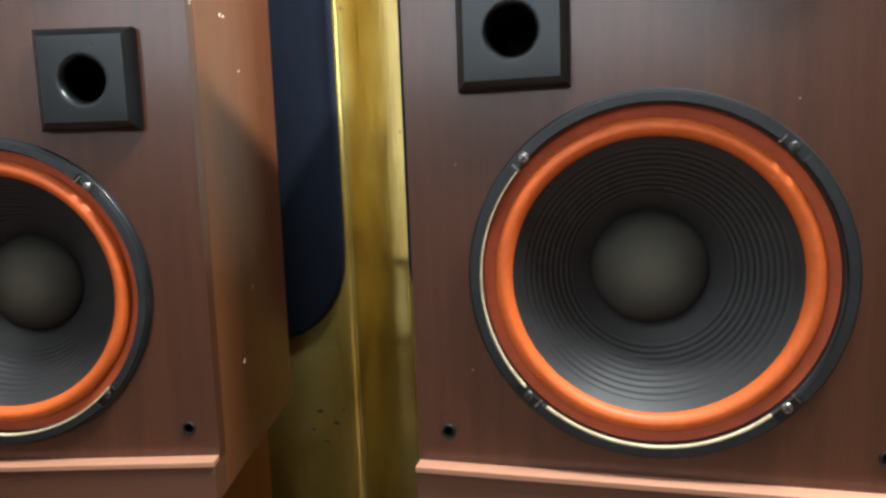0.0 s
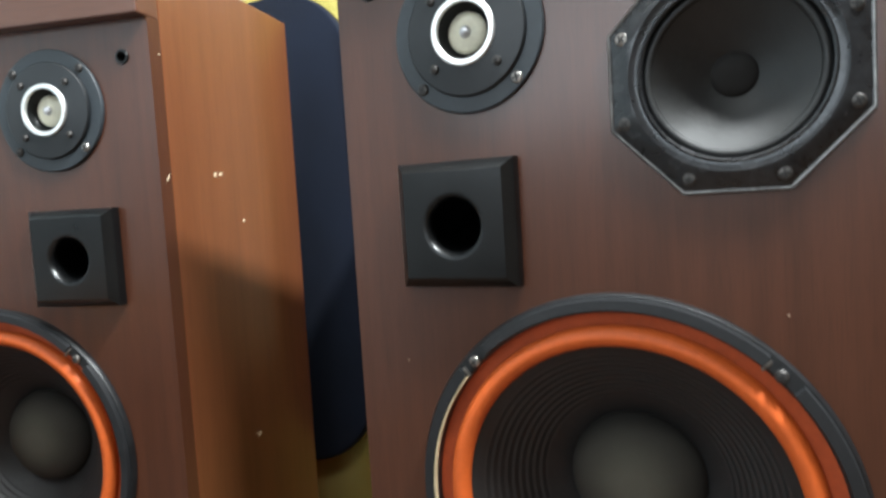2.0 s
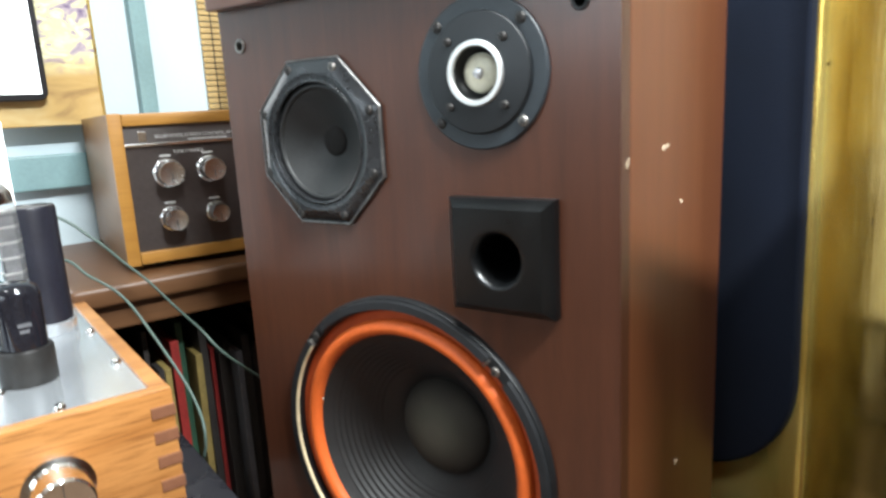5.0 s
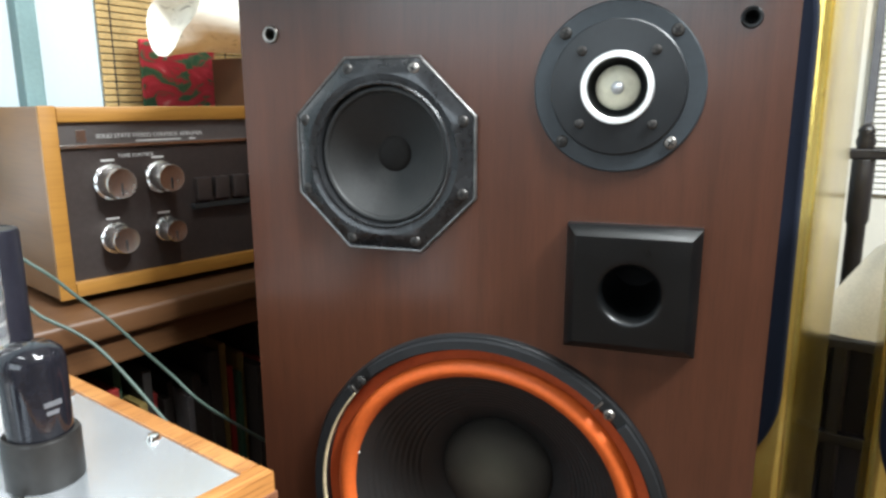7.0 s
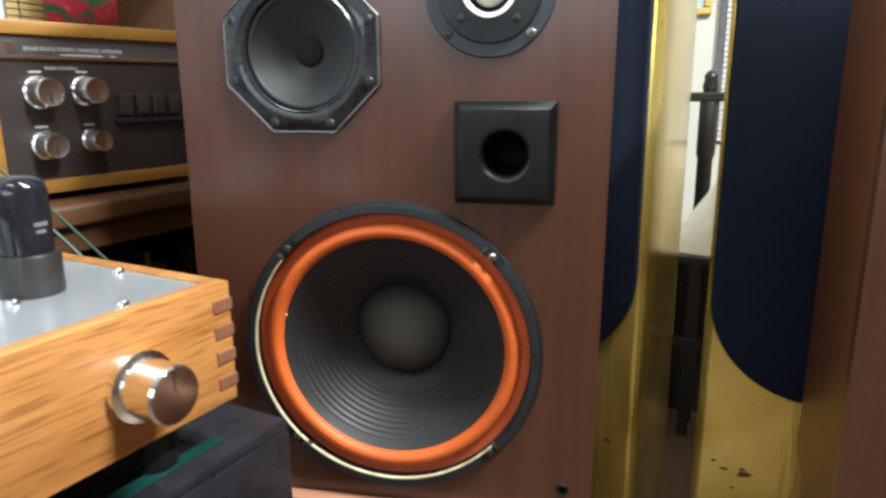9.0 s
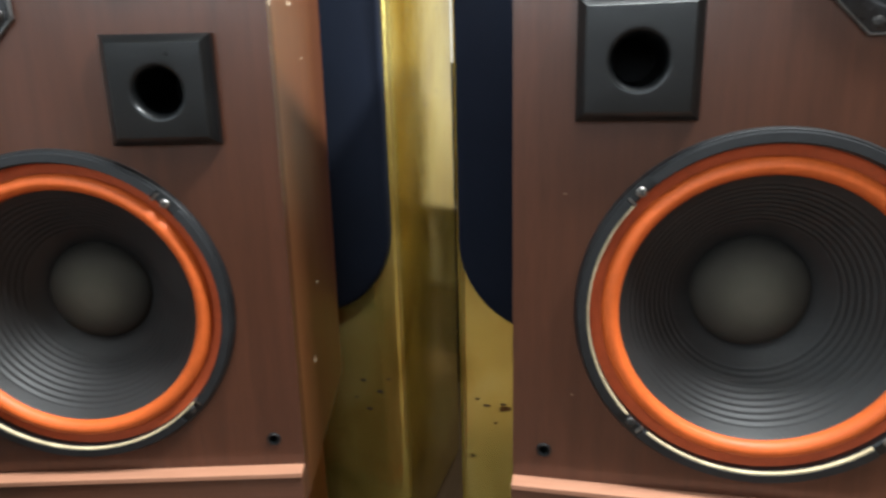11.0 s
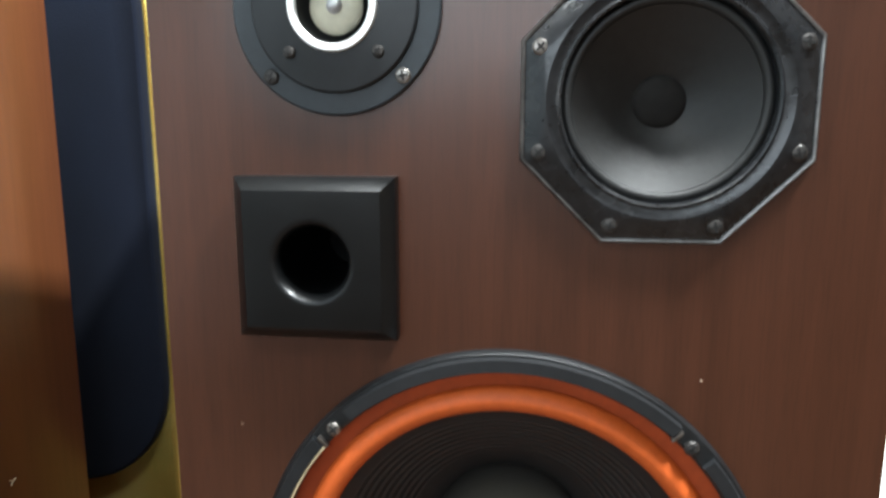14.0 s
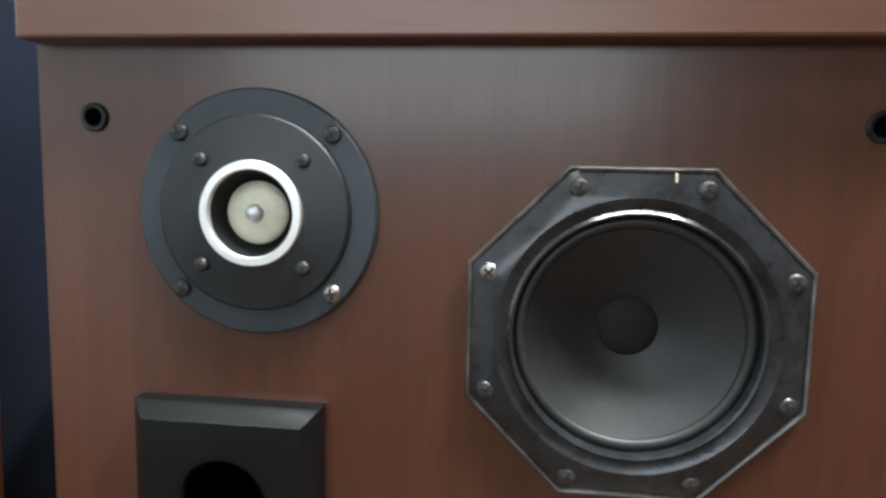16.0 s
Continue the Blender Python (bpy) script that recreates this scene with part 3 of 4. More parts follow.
def loudspeaker(m, s, label, seed, px=0.0, pz=0.0):
    rng = random.Random(seed)
    top = thing("loudspeaker", m, label, "loudspeaker", "pair of loudspeakers")
    zb, zt = 0.433 - Z0, 1.0565 - Z0
    holes = [(0, 0.6168 - Z0, 0.149), (0.0834 * s, 0.9222 - Z0, 0.058), (-0.1003 * s, 0.975 - Z0, 0.030), (-0.1145 * s + px, 0.830 - Z0 + pz, 0.028)]
    pegs = [(x, z) for x in (-0.1855, 0.1855) for z in (0.468 - Z0, 1.0205 - Z0)]
    holes += [(x, z, 0.0055) for x, z in pegs]
    part("baffle", pierced([(-W, zb), (W, zb), (W, zt), (-W, zt)], holes, 0, 0.019), BAFFLE, top, "dark brown veneered front board")
    for name, x0, x1 in (("side_panel", -W, -W + 0.019), ("side_panel", W - 0.019, W)):
        part(name, box(x0, x1, 0.0192, D, 0.0, H, 0.0015), SIDE, top, "red-brown veneered side, scratched")
    part("top_rail", box(-W, W, -0.015, 0.019, zt, H, 0.0018), LIP, top, "proud veneered top rail")
    part("bottom_rail", box(-W, W, -0.016, 0.019, 0.0, zb, 0.0018), LIP, top, "proud veneered bottom rail")
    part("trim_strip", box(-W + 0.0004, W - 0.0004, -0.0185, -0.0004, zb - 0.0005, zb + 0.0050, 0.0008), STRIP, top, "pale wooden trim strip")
    part("top_panel", box(-W + 0.0192, W - 0.0192, 0.0192, D, H - 0.019, H - 0.0005, 0.001), SIDE, top)
    part("bottom_panel", box(-W + 0.0192, W - 0.0192, 0.0192, D, 0.0005, 0.019, 0.001), SIDE, top)
    part("back_panel", box(-W + 0.0192, W - 0.0192, D - 0.02, D - 0.003, 0.0192, H - 0.0192), BLACK, top)
    for k, (x, z) in enumerate(pegs):
        white = s < 0 and x < 0 and z > 0.4
        sock = part("grille_socket", lathe([(0.0072, 0.001), (0.0072, -0.0012), (0.0064, -0.0020), (0.0048, -0.0018), (0.0042, 0.004), (0.0042, 0.018)], 32, centre=(x, 0, z)), SCREW_BRIGHT if white else BLACK, top, "bright ringed grille socket" if white else "", 35)
        part("socket_hole", lathe([(0.0042, 0.018), (0, 0.018)], 16, centre=(x, 0, z)), HOLE, sock)
    woofer(top, s, rng, 0, 0)
    midrange(top, s, rng, 0, 0)
    tweeter(top, s, rng, 0, 0)
    port(top, s, px, pz)
    return top


def scratches(top, x, spots, seed):
    rng = random.Random(seed)
    for y, z, n in spots:
        bm = bmesh.new()
        for k in range(n):
            a = rng.uniform(-0.9, 0.9)
            l, w = rng.uniform(0.002, 0.0055), rng.uniform(0.0005, 0.0012)
            dy, dz = rng.uniform(-0.008, 0.008), rng.uniform(-0.003, 0.003)
            pts = [(-l, -w), (l * 0.3, -w * 0.4), (l, w * 0.3), (l * 0.2, w), (-l * 0.8, w * 0.7)]
            vs = [bm.verts.new((x, y + dy + p * math.cos(a) - q * math.sin(a), z + dz + p * math.sin(a) + q * math.cos(a))) for p, q in pts]
            f = bm.faces.new(vs)
            made = bmesh.ops.extrude_face_region(bm, geom=[f])
            bmesh.ops.translate(bm, vec=(0.0003, 0, 0), verts=[v for v in made["geom"] if isinstance(v, bmesh.types.BMVert)])
        part("scratch", bm, SCRATCH, top, "pale chipped scratch in the veneer")


right = loudspeaker(pose(0.0045, 0, 0.39), 1, "dark walnut three-way loudspeaker with an orange-edged woofer, on a low stand", 3)
left = loudspeaker(pose(-0.6423, -0.0498, 0.379, 0.38, 0.41, 13.6), -1, "walnut three-way loudspeaker turned inwards, scratched orange-brown side, on a low stand", 8, 0.003, -0.004)
scratches(left, W + 0.0001, ((0.106, 0.516, 6), (0.006, 0.512, 1), (0.155, 0.460, 1), (0.16, 0.20, 3), (0.10, 0.12, 2), (0.02, 0.63, 1)), 5)
bm = lathe([(0.0012, 0.0), (0.0012, -0.0012), (0, -0.0014)], 10, centre=(-0.1165, 0.002, 0.258))
part("paint_fleck", bm, CERAMIC, left, "tiny white paint fleck")
for x, z in ((0.112, 0.372), (-0.160, 0.139), (0.19, 0.30), (-0.17, 0.33)):
    part("paint_fleck", lathe([(0.0009, 0.0), (0.0008, -0.0006), (0, -0.0008)], 8, centre=(x, 0, z)), FLECK, right, "tiny pale fleck")

# bare chip at the edge of the midrange plate
part("plate_chip", box(0.0974, 0.0986, -0.0062, -0.0040, 0.6035, 0.6085, 0.0003, 1), SCRATCH, right, "pale bare chip")


def speaker_stand(m, h):
    top = thing("speaker_stand", m, "orange-red wooden stand under the loudspeaker", "stand", "loudspeaker stands")
    part("top_board", box(-0.19, 0.19, 0.03, 0.285, h - 0.025, h, 0.002), STAND, top)
    part("base_board", box(-0.20, 0.20, 0.02, 0.285, 0, 0.025, 0.002), STAND, top)
    for x0, x1 in ((-0.185, -0.16), (0.16, 0.185)):
        part("upright", box(x0, x1, 0.04, 0.28, 0.025, h - 0.025, 0.002), STAND, top)
    part("back_board", box(-0.16, 0.16, 0.25, 0.268, 0.025, h - 0.025), STAND, top)


speaker_stand(pose(0.0045, 0, 0), 0.39)
speaker_stand(pose(-0.6423, -0.0498, 0, 0, 0, 13.6), 0.379)


# ---- gold cabinets behind ----
def gold_cabinet(m, w, flip, label):
    """Stands with its front in the plane y = 0, its inner front edge at x = 0; flip: which way it extends."""
    top = thing("gold_loudspeaker", m, label, "loudspeaker", "gold loudspeakers")
    x0, x1 = (-w, 0) if flip < 0 else (0, w)
    part("cabinet", box(x0, x1, 0, 0.325, 0, 1.205, 0.014, 4), GOLD, top, "gold lacquered cabinet, worn spots", 40)
    a, b = (x0 + 0.02, x1 - 0.012) if flip < 0 else (x0 + 0.006, x1 - 0.02)
    part("grille", slab(rounded(a, b, 0.436 if flip < 0 else 0.423, 1.19, 0.15, 16), -0.014, 0.002, 0.006), NAVY, top, "navy cloth grille with rounded ends", 30)
    return top


PIT = plain("dark_worn_pit", (0.05, 0.025, 0.010), 0.7, 0, 0.4, 90)


def worn_pits(top, spots, seed):
    """Small dark pits where the lacquer has worn through."""
    rng = random.Random(seed)
    for x, z, r in spots:
        bm = bmesh.new()
        ring = [(1.5 * r * rng.uniform(0.6, 1.1) * math.cos(a), 0.7 * r * rng.uniform(0.6, 1.1) * math.sin(a)) for a in (2 * math.pi * k / 11 for k in range(11))]
        outer = [bm.verts.new((x + p, 0.0004, z + q)) for p, q in ring]
        inner = [bm.verts.new((x + p * 0.8, -0.0004, z + q * 0.8)) for p, q in ring]
        for k in range(11):
            bm.faces.new((outer[k], outer[(k + 1) % 11], inner[(k + 1) % 11], inner[k]))
        bm.faces.new(inner)
        part("worn_pit", bm, PIT, top, "dark worn pit in the lacquer")


gold_left = gold_cabinet(pose(-0.434, 0.40, 0, 0, 0, -4.6), 0.42, -1, "tall gold lacquered loudspeaker with a navy grille")
gold_right = gold_cabinet(pose(-0.344, 0.40, 0, 0, 0, 0), 0.42, 1, "tall gold lacquered loudspeaker, navy grille, beside its twin")


worn_pits(gold_left, ((-0.076, 0.318, 0.0045), (-0.046, 0.300, 0.0055), (-0.067, 0.266, 0.0045), (-0.090, 0.285, 0.003), (-0.030, 0.325, 0.003)), 21)
worn_pits(gold_right, ((0.046, 0.292, 0.005), (0.072, 0.296, 0.004), (0.030, 0.303, 0.0035), (0.060, 0.262, 0.003)), 22)

# ---- valve amplifier on a black case ----
def valve_amplifier():
    m = pose(-0.6665, -0.261, 0.639, 0, 0, -5.0)
    top = thing("valve_amplifier", m, "honey oak valve amplifier with a steel top plate and knob", "amplifier")
    d, w, h, t = 0.385, 0.44, 0.096, 0.014
    part("front_board", box(-t, 0, -w, 0, 0, h, 0.0015), AMPWOOD, top, "oiled oak front board", 40)
    part("back_board", box(-d, -d + t, -w, 0, 0, h, 0.0015), AMPWOOD, top)
    part("side_board", box(-d + t, -t, -t, -0.0005, 0, h, 0.0012), AMPWOOD, top)
    part("side_board", box(-d + t, -t, -w + 0.0005, -w + t, 0, h, 0.0012), AMPWOOD, top)
    for k in range(4):
        z = 0.012 + 0.0205 * k
        part("finger_joint", box(-0.0135, 0.0012, -0.0175, 0.0008, z, z + 0.0095, 0.0006), ENDGRAIN, top, "dark end grain finger joint")
        part("finger_joint", box(-0.0135, 0.0012, -w - 0.0008, -w + 0.0175, z, z + 0.0095, 0.0006), ENDGRAIN, top, "dark end grain finger joint")
    plate = part("top_plate", box(-d + t, -t, -w + t, -t, h - 0.006, h - 0.0015, 0.0006), STEEL, top, "brushed steel top plate")
    for x, y in ((-0.022, -0.075), (-0.100, -0.020), (-0.022, -0.20), (-0.022, -0.33), (-0.22, -0.020), (-0.34, -0.020), (-0.155, -0.068), (-0.092, -0.108)):
        part("plate_bolt", lathe([(0.0048, -0.001), (0.0048, 0.0015), (0.0034, 0.0036), (0, 0.0044)], 20, "z", (x, y, h - 0.0015)), CHROME, plate, "", 40)
    knob = part("volume_knob", lathe([(0.0245, 0.0), (0.0245, 0.006), (0.0205, 0.008), (0.0200, 0.034), (0.0185, 0.036), (0, 0.0365)], 64, "x", (0.0, -0.0865, 0.045)), CHROME, top, "turned aluminium volume knob", 30)
    part("knob_mark", box(0.0364, 0.0369, -0.0868, -0.0862, 0.047, 0.062), SLOT, knob)
    for x in (-0.04, -d + 0.04):
        for y in (-0.05, -w + 0.05):
            part("foot", lathe([(0.017, 0), (0.017, -0.042), (0.013, -0.044), (0, -0.044)], 24, "z", (x, y, 0)), BLACK, top, "", 40)
    return top


amp = valve_amplifier()
DECK = 0.735 - 0.0012


def small_valve(x, y):
    top = thing("valve", pose(x, y, DECK), "small black coated valve in a black socket", "valve", "valves on the amplifier")
    part("socket", lathe([(0, 0), (0.0215, 0), (0.0215, 0.028), (0.0205, 0.030), (0.018, 0.030)], 40, "z"), BAKELITE, top, "black bakelite socket", 40)
    part("envelope", lathe([(0.0178, 0.029), (0.0182, 0.055), (0.0182, 0.073), (0.0165, 0.080), (0.011, 0.084), (0, 0.0855)], 40, "z"), TUBEBLACK, top, "smoky black glass envelope", 50)
    part("maker_mark", box(0.0181, 0.0186, -0.005, 0.005, 0.050, 0.053), GREYCARD, top)
    part("maker_mark", box(0.0181, 0.0186, -0.004, 0.003, 0.045, 0.0475), GREYCARD, top)
    return top


def power_valve(x, y):
    top = thing("power_valve", pose(x, y, DECK), "large clear glass power valve in a white ceramic socket", "valve", "valves on the amplifier")
    part("socket", lathe([(0, 0), (0.0255, 0), (0.0255, 0.034), (0.024, 0.036), (0.021, 0.036)], 40, "z"), CERAMIC, top, "white ceramic socket", 40)
    part("base", lathe([(0.0205, 0.035), (0.0215, 0.040), (0.0215, 0.058), (0.019, 0.062), (0, 0.062)], 40, "z"), GETTER, top, "silvered base of the bulb", 40)
    part("envelope", lathe([(0.0222, 0.036), (0.0232, 0.060), (0.0240, 0.100), (0.0236, 0.128), (0.0228, 0.142), (0.0215, 0.152), (0.0160, 0.160), (0.008, 0.1635), (0, 0.1645)], 48, "z"), GLASS, top, "clear glass envelope", 60)
    for y0 in (-0.0165, 0.0035):
        part("anode", box(-0.011, 0.011, y0, y0 + 0.013, 0.070, 0.132, 0.002), GREYPLATE, top, "ribbed grey anode plate")
        for k in range(4):
            part("rib", box(-0.0122, 0.0122, y0 - 0.0008, y0 + 0.0138, 0.078 + 0.014 * k, 0.0805 + 0.014 * k, 0.0008), SATIN, top)
    part("bottom_mica", lathe([(0, 0.066), (0.0205, 0.066), (0.0205, 0.0674), (0, 0.0674)], 32, "z"), CERAMIC, top)
    part("top_mica", lathe([(0, 0.134), (0.0195, 0.134), (0.0195, 0.1354), (0, 0.1354)], 32, "z"), CERAMIC, top)
    part("getter_ring", lathe([(0.0200, 0.142), (0.0204, 0.147), (0.0190, 0.1515)], 40, "z"), GETTER, top, "silvered flash", 60)
    return top


small_valve(-0.781, -0.336)
power_valve(-0.864, -0.334)
small_valve(-0.755, -0.493)
power_valve(-0.845, -0.488)
can = thing("capacitor_can", pose(-0.925, -0.290, DECK), "tall dark grey capacitor can on the amplifier", "capacitor")
part("clamp", lathe([(0.0262, 0.0), (0.0262, 0.012), (0.0245, 0.013), (0.0240, 0.013)], 40, "z"), STEEL, can, "steel clamp ring", 35)
part("sleeve", lathe([(0, 0.0005), (0.0240, 0.0005), (0.0240, 0.128), (0.0228, 0.131), (0.0205, 0.1315)], 48, "z"), CAN, can, "dark shrink sleeve", 35)
part("lid", lathe([(0.0206, 0.1312), (0.0200, 0.1300), (0, 0.1298)], 40, "z"), BAKELITE, can, "recessed black lid", 35)

deck = thing("black_player", pose(-0.662, -0.204, -0.004, 0, 0, -5.0), "black lacquered case with a dark teal strip on its lid", "player")
part("case", box(-0.44, 0, -0.52, 0, 0.49, 0.588, 0.004), BOXBLACK, deck, "", 40)
part("lid_frame", box(-0.438, -0.001, -0.518, -0.001, 0.588, 0.598, 0.003), BOXBLACK, deck, "", 40)
part("glass_lid", box(-0.40, -0.05, -0.48, -0.05, 0.5982, 0.5992, 0.0004), BOXBLACK, deck, "black glossy lid")
part("teal_strip", box(-0.034, -0.021, -0.46, -0.055, 0.5982, 0.5996, 0.0004), GREENGLASS, deck, "glossy teal strip")
part("front_leg", box(-0.07, -0.012, -0.075, -0.012, 0.004, 0.49, 0.003), BOXBLACK, deck)
part("front_leg", box(-0.07, -0.012, -0.508, -0.445, 0.004, 0.49, 0.003), BOXBLACK, deck)
part("back_leg", box(-0.43, -0.37, -0.075, -0.012, 0.004, 0.49, 0.003), BOXBLACK, deck)
part("back_leg", box(-0.43, -0.37, -0.508, -0.445, 0.004, 0.49, 0.003), BOXBLACK, deck)


# ---- control amplifier on the wooden cabinet ----
def control_amplifier():
    """Local frame: x out of the front, y along the front, z up; origin at the front lower corner."""
    m = pose(-1.073, -0.161, 0.7565, 0, 0, -9.0)
    top = thing("control_amplifier", m, "vintage control amplifier in a light walnut case with a brown panel", "amplifier")
    w, h, d, t = 0.44, 0.197, 0.30, 0.016
    # side boards take a darker walnut tone than the top and front edge
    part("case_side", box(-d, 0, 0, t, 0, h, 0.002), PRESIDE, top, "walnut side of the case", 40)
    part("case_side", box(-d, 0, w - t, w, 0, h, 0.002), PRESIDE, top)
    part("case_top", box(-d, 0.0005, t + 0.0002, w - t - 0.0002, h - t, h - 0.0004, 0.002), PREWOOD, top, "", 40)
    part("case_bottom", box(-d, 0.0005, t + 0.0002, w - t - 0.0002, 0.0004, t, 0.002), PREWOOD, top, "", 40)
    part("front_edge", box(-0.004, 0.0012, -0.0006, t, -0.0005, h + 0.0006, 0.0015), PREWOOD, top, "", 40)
    part("back_panel", box(-d, -d + 0.004, t, w - t, t, h - t), BLACK, top)
    split = 0.154
    part("front_panel", box(-0.014, -0.006, t, w - t, t, split, 0.0005), PANEL, top, "brown anodised front panel")
    part("name_band", box(-0.014, -0.005, t, w - t, split + 0.003, h - t, 0.0005), PANEL_TOP, top, "grey anodised band with print")
    part("bright_strip", box(-0.010, -0.003, t, w - t, split, split + 0.004, 0.0008), CHROME, top, "polished strip")
    face = pose(0, 0, 0, 90, 0, 90)
    words("SOLID STATE STEREO CONTROL AMPLIFIER", 0.0062, SILVER_TEXT, top, pose(-0.0047, 0.054, 0.1640) @ face)
    part("print_bar", box(-0.0052, -0.0046, 0.096, 0.148, 0.1595, 0.1610), SILVER_TEXT, top)
    part("print_bar", box(-0.0052, -0.0046, 0.158, 0.166, 0.1595, 0.1612), SILVER_TEXT, top)
    part("badge", box(-0.0052, -0.0042, 0.034, 0.044, 0.1605, 0.173, 0.0003), CHROME, top, "small silver badge")
    words("TONE CONTROL", 0.0052, SILVER_TEXT, top, pose(-0.0057, 0.075, 0.1430) @ face)
    for y, z, r, l in ((0.065, 0.1175, 0.0170, 0.022), (0.120, 0.1190, 0.0160, 0.022), (0.064, 0.0570, 0.0150, 0.022), (0.122, 0.0590, 0.0130, 0.020)):
        k = part("control_knob", lathe([(r * 1.12, -0.006), (r * 1.12, -0.002), (r, 0.0), (r * 0.97, l - 0.002), (r * 0.9, l), (r * 0.55, l - 0.0012), (0, l - 0.0012)], 48, "x", (0, y, z)), KNOB, top, "turned aluminium knob", 30)
        part("pointer", box(l - 0.0013, l - 0.0004, y - 0.0006, y + 0.0006, z - r * 0.8, z), SLOT, k)
        part("print_bar", box(-0.0062, -0.0056, y - 0.008, y + 0.006, z + r + 0.005, z + r + 0.007), SILVER_TEXT, top)
    for k in range(5):
        y = 0.160 + 0.024 * k
        part("push_key", box(-0.007, 0.004, y, y + 0.018, 0.088, 0.114, 0.0012), PANEL, top, "", 40)
    part("key_rail", box(-0.007, 0.002, 0.155, 0.285, 0.078, 0.084, 0.0008), SLOT, top)
    for y in (0.05, w - 0.05):
        for x in (-0.04, -d + 0.04):
            part("foot", lathe([(0.012, 0.001), (0.012, -0.0085), (0, -0.0085)], 20, "z", (x, y, 0)), BLACK, top)
    return top


control_amplifier()

shelf = thing("wooden_cabinet", pose(-1.022, -0.245, 0, 0, 0, -5.0), "brown wooden record cabinet with an open dark front", "cabinet")
part("top_board", box(-0.44, 0, 0, 0.80, 0.722, 0.748, 0.006, 3), SHELFWOOD, shelf, "", 40)
part("rail", box(-0.42, -0.012, 0.01, 0.79, 0.690, 0.722, 0.003), SHELFWOOD, shelf)
for y0 in (0.012, 0.40, 0.764):
    part("upright", box(-0.42, -0.012, y0, y0 + 0.024, 0.03, 0.690, 0.002), SHELFWOOD, shelf)
part("floor_board", box(-0.42, -0.012, 0.012, 0.788, 0.0, 0.03, 0.002), SHELFWOOD, shelf)
part("middle_board", box(-0.40, -0.03, 0.036, 0.764, 0.345, 0.365, 0.002), SHELFWOOD, shelf)
# near-black back board and sleeves hold the shade of the open cabinet
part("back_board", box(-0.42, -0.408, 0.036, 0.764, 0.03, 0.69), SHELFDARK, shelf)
rng = random.Random(11)
y = 0.044
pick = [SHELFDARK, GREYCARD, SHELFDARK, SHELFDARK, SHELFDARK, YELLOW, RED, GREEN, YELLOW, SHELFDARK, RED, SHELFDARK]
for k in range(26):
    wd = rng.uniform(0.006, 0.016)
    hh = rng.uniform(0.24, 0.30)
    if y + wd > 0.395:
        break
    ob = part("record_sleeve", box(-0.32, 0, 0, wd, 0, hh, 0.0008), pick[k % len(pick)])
    ob.matrix_basis = pose(-1.022, -0.245, 0, 0, 0, -5.0) @ pose(-0.04 - rng.uniform(0, 0.03), y, 0.3656, rng.uniform(-0.6, 0.6), 0, 0)
    tagged(ob, "worn record sleeve standing in the cabinet", "record", "records in the cabinet")
    y += wd + rng.uniform(0.001, 0.005)

for pts in (((-1.08, -0.40, 0.755), (-1.06, -0.35, 0.84), (-1.01, -0.27, 0.848), (-0.983, -0.229, 0.816), (-0.970, -0.203, 0.784), (-0.959, -0.181, 0.757), (-0.947, -0.161, 0.726), (-0.938, -0.136, 0.691), (-0.918, -0.116, 0.657), (-0.905, -0.06, 0.60), (-0.915, 0.05, 0.50)),
            ((-1.08, -0.34, 0.770), (-0.97, -0.274, 0.801), (-0.94, -0.25, 0.782), (-0.916, -0.225, 0.756), (-0.876, -0.209, 0.711), (-0.826, -0.195, 0.652), (-0.794, -0.201, 0.609), (-0.86, -0.20, 0.50), (-0.90, -0.06, 0.40))):
    tagged(part("cable", tube([(a - 0.015, b + 0.012, c - 0.004) for a, b, c in pts], 0.0017), CABLE, None, "", 60), "thin green-grey cable hanging behind the amplifier", "cable", "loudspeaker cables")

# ---- left wall: painting, screen, blind, cloth ----
X = XL + 0.024
pic = thing("painting", pose(X, -0.079, 0.945), "landscape painting on canvas leaning on the wall", "painting")
part("canvas", box(0, 0.018, -0.42, 0, 0, 0.34, 0.002), PAINTING, pic)
part("canvas_edge", box(-0.001, 0.0185, 0.0, 0.004, -0.001, 0.341), FRAMEGOLD, pic)
scr = thing("white_screen", pose(X + 0.035, -0.158, 0.984), "lit white screen in a rounded black bezel", "screen")
part("bezel", slab(rounded(-0.40, 0.0, 0.0, 0.30, 0.014, 6), 0.0, 0.02, 0.002), BLACKFRAME, scr).matrix_basis = pose(0, 0, 0, 0, 0, 90)
part("screen", box(0.0002, 0.0012, -0.392, -0.0095, 0.010, 0.292), GLOW_WHITE, scr)
# no lamp: emission on the card stands in for the light on it
tagged(part("white_card", box(X + 0.02, X + 0.03, -0.39, -0.228, 0.80, 0.955, 0.001), GLOW_WHITE), "white card below the screen, made bright by emission", "card")

blind = thing("bamboo_blind", pose(XL + 0.004, 0.117, 0.93), "woven bamboo blind hanging on the wall", "blind")
for k in range(34):
    part("slat", box(0.001, 0.005, 0.0, 0.50, 0.0105 * k, 0.0105 * k + 0.009, 0.001, 1), BLIND, blind)
for y in (0.02, 0.12, 0.24, 0.36, 0.47):
    part("cord", box(0.0045, 0.0062, y, y + 0.002, 0, 0.355), SHELFDARK, blind)
tagged(part("flower_print", box(XL + 0.014, XL + 0.020, 0.179, 0.324, 0.93, 1.06, 0.001), FLOWER), "red flower print with green leaves", "picture")

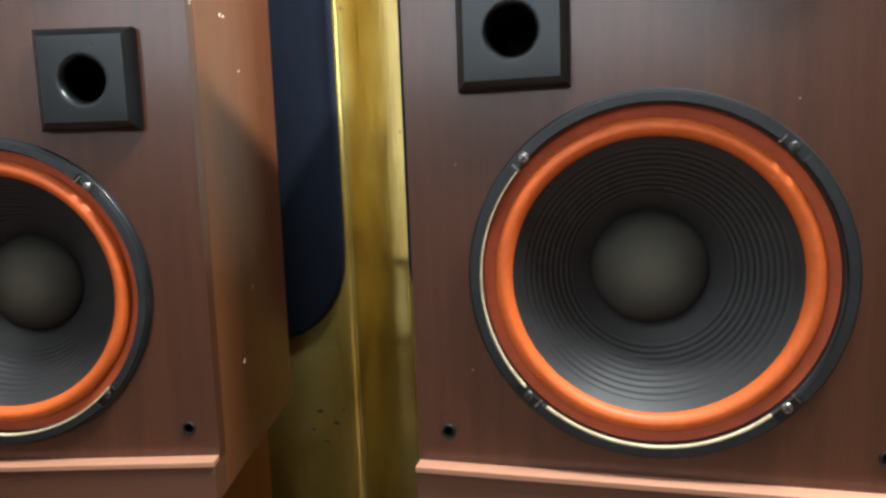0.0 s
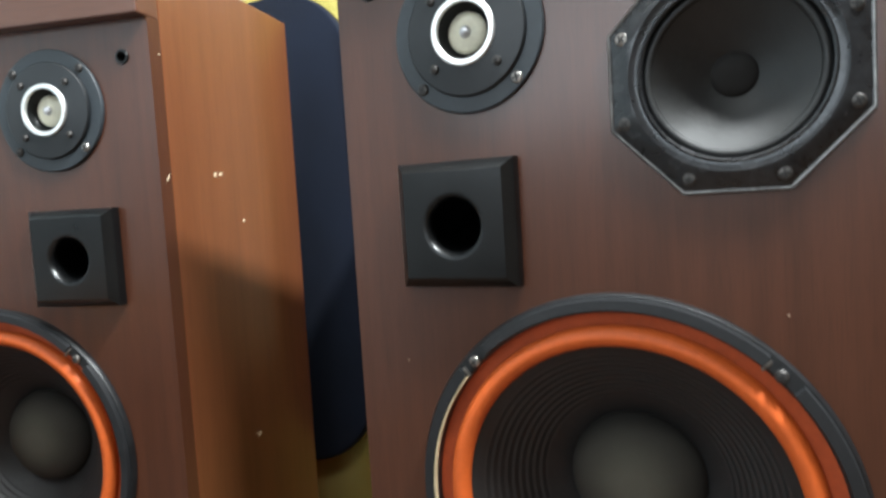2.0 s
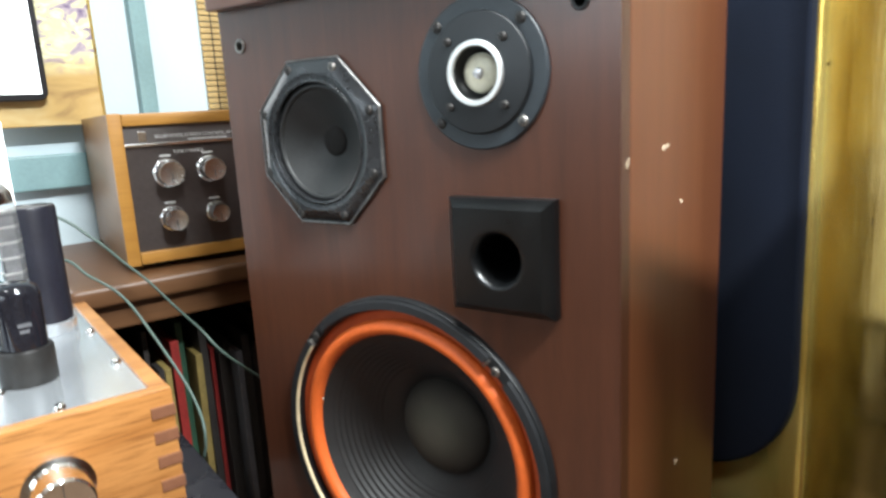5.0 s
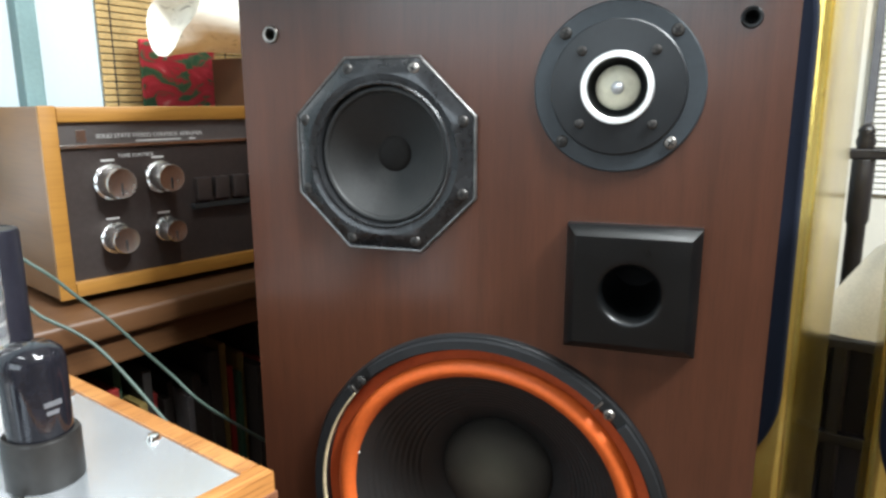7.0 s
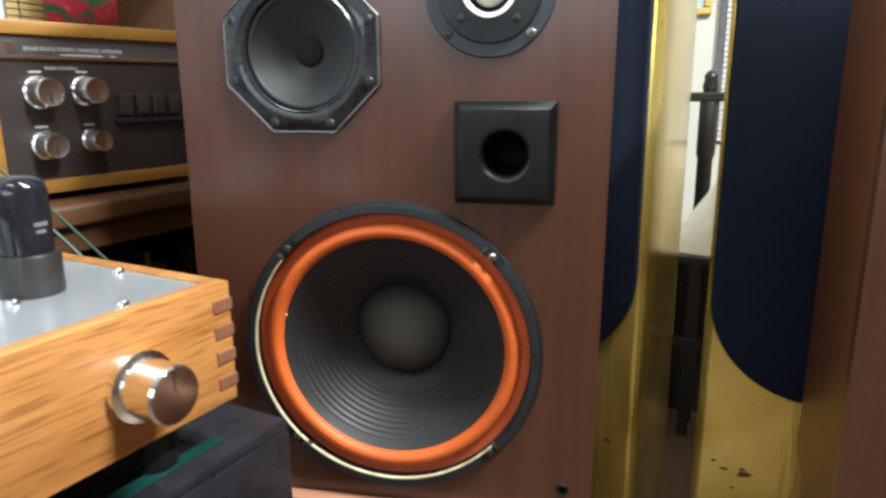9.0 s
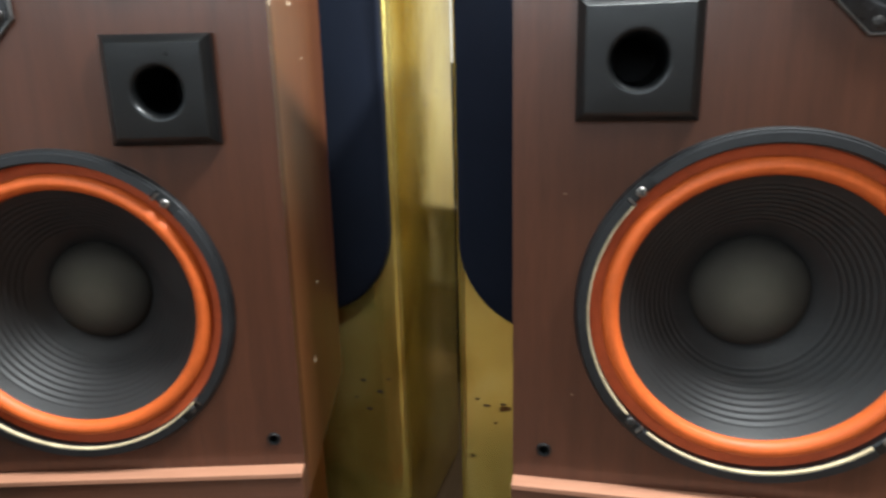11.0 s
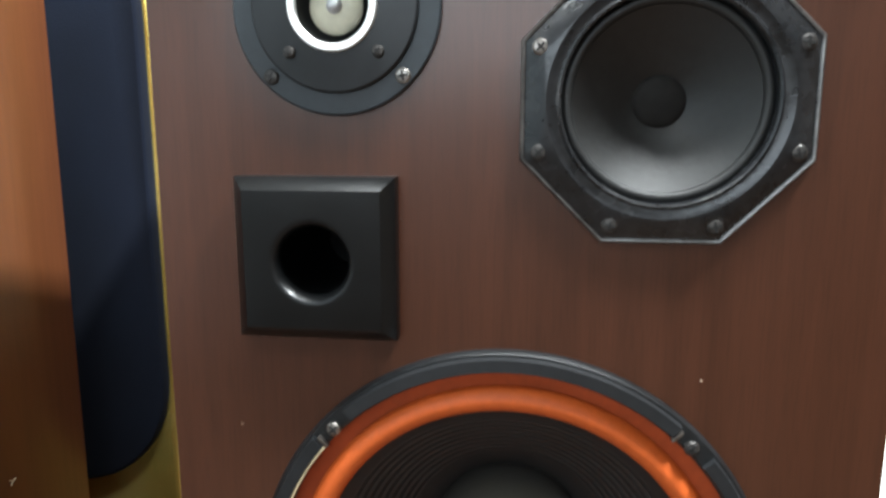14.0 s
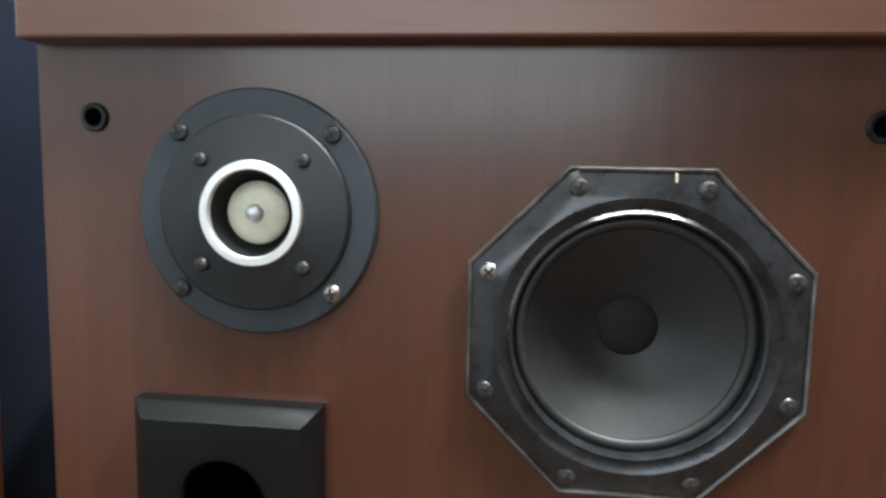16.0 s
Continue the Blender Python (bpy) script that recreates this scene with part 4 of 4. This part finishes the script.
bm = bmesh.new()
rings = []
for k in range(25):
    v = k / 24
    y = 0.137 + 0.36 * v
    ring = []
    for i in range(20):
        a = 2 * math.pi * i / 20
        r = 0.050 + 0.007 * math.sin(3 * a + 5 * v) + 0.006 * math.sin(9 * v + 2 * a)
        ring.append(bm.verts.new((-1.255 + 1.1 * r * math.cos(a), y + 0.012 * math.sin(a), 1.078 + 0.015 * v + 0.95 * r * math.sin(a))))
    rings.append(ring)
for p, q in zip(rings, rings[1:]):
    for i in range(20):
        bm.faces.new((p[i], p[(i + 1) % 20], q[(i + 1) % 20], q[i]))
inner = [bm.verts.new(v.co * 0.7 + Vector((-1.255, 0.137, 1.078)) * 0.3 + Vector((0, 0.03, 0))) for v in rings[0]]
for i in range(20):
    bm.faces.new((rings[0][(i + 1) % 20], rings[0][i], inner[i], inner[(i + 1) % 20]))
bm.faces.new(inner)
bm.faces.new(rings[-1])
tagged(part("rolled_cloth", bm, FLORAL, None, "", 60), "rolled cream cotton cloth with a faint print", "cloth")
holder = thing("cardboard_box", pose(-1.255, 0.35, 0.9535), "brown cardboard box under the rolled cloth", "box")
part("body", box(-0.09, 0.07, -0.07, 0.14, 0.0, 0.078, 0.002), SHELFWOOD, holder)

# ---- between and beside the cabinets ----
rack = thing("dark_rack", pose(-0.424, 1.10, 0), "black stained wooden rack with a turned finial", "rack")
part("post", lathe([(0.018, 0.0), (0.018, 0.70), (0.022, 0.71), (0.022, 0.835), (0.021, 0.838)], 24, "z", (0.030, 0.05, 0)), DARKWOOD, rack, "", 40)
part("crossbar", box(-0.015, 0.075, 0.03, 0.07, 0.838, 0.860, 0.004), DARKWOOD, rack)
part("finial", lathe([(0.016, 0.860), (0.019, 0.875), (0.015, 0.89), (0.017, 0.897), (0.010, 0.908), (0, 0.912)], 24, "z", (0.030, 0.05, 0)), DARKWOOD, rack, "", 50)
part("shelf_board", box(-0.20, 0.30, -0.06, 0.20, 0.455, 0.475, 0.003), DARKWOOD, rack)
for x in (-0.05, 0.03, 0.10):
    part("rail", box(x - 0.012, x + 0.012, -0.05, -0.02, 0.0, 0.455, 0.003), DARKWOOD, rack)
part("back_board", box(-0.20, 0.30, 0.10, 0.112, 0.0, 0.455), DARKWOOD, rack)
part("side_panel", box(-0.22, -0.037, 0.075, 0.095, 0.0, 0.83, 0.003), DARKWOOD, rack)
part("cross_rail", box(-0.20, 0.30, -0.055, -0.03, 0.24, 0.265, 0.003), DARKWOOD, rack)
bm = bmesh.new()
rows = []
for i in range(13):
    row = []
    for j in range(17):
        u, v = i / 12, j / 16
        x = -0.475 + 0.30 * u + 0.12 * v * (1 - u)
        z = 0.478 + 0.33 * v * (0.55 + 0.45 * u)
        row.append(bm.verts.new((x, 1.055 + 0.05 * v + 0.012 * math.sin(9 * u + 3 * v) + 0.006 * math.sin(17 * u), z)))
    rows.append(row)
for p, q in zip(rows, rows[1:]):
    for j in range(16):
        bm.faces.new((p[j], p[j + 1], q[j + 1], q[j]))
made = bmesh.ops.extrude_face_region(bm, geom=list(bm.faces))
bmesh.ops.translate(bm, vec=(0, 0.006, 0), verts=[v for v in made["geom"] if isinstance(v, bmesh.types.BMVert)])
tagged(part("linen_cloth", bm, LINEN, None, "", 60), "cream linen cloth draped over the dark rack", "cloth")
fr = thing("picture_frame", pose(-0.515, YB, 1.092), "small gilt framed picture on the wall", "picture")
for x0, x1, z0, z1 in ((-0.22, 0.08, 0, 0.022), (-0.22, 0.08, 0.30, 0.322), (-0.22, -0.198, 0.0222, 0.2998), (0.058, 0.08, 0.0222, 0.2998)):
    part("frame_bar", box(x0, x1, -0.022, -0.001, z0, z1, 0.003), FRAMEGOLD, fr)
part("print", box(-0.198, 0.058, -0.010, -0.002, 0.022, 0.30), WALL_BLUE, fr)
vb = thing("slatted_blind", pose(-0.388, YB, 0.70), "cream slatted blind on the back wall", "blind")
for k in range(60):
    ob = part("slat", box(0.0, 0.40, -0.016, -0.004, 0.0165 * k, 0.0165 * k + 0.013, 0.001, 1), WHITE, vb)
part("side_batten", box(-0.022, -0.002, -0.02, -0.001, -0.02, 1.0, 0.002), GREYCARD, vb)

tagged(part("white_carton", box(0.30, 0.72, 0.34, 0.70, 0.0, 0.505, 0.004), WHITE), "plain white carton on the floor", "carton")
tin = thing("dark_jar", pose(0.385, 0.40, 0.505), "dark glossy jar standing on the carton", "jar")
part("body", lathe([(0, 0), (0.034, 0), (0.036, 0.01), (0.036, 0.07), (0.024, 0.085), (0.024, 0.095)], 32, "z"), TUBEBLACK, tin, "", 40)
part("lid", lathe([(0.026, 0.093), (0.026, 0.11), (0.024, 0.113), (0, 0.113)], 32, "z"), CHROME, tin, "bright lid", 40)
tagged(part("cream_box", box(0.345, 0.60, 0.52, 0.68, 0.5055, 0.74, 0.003), LINEN), "cream cloth covered box on the carton", "box")
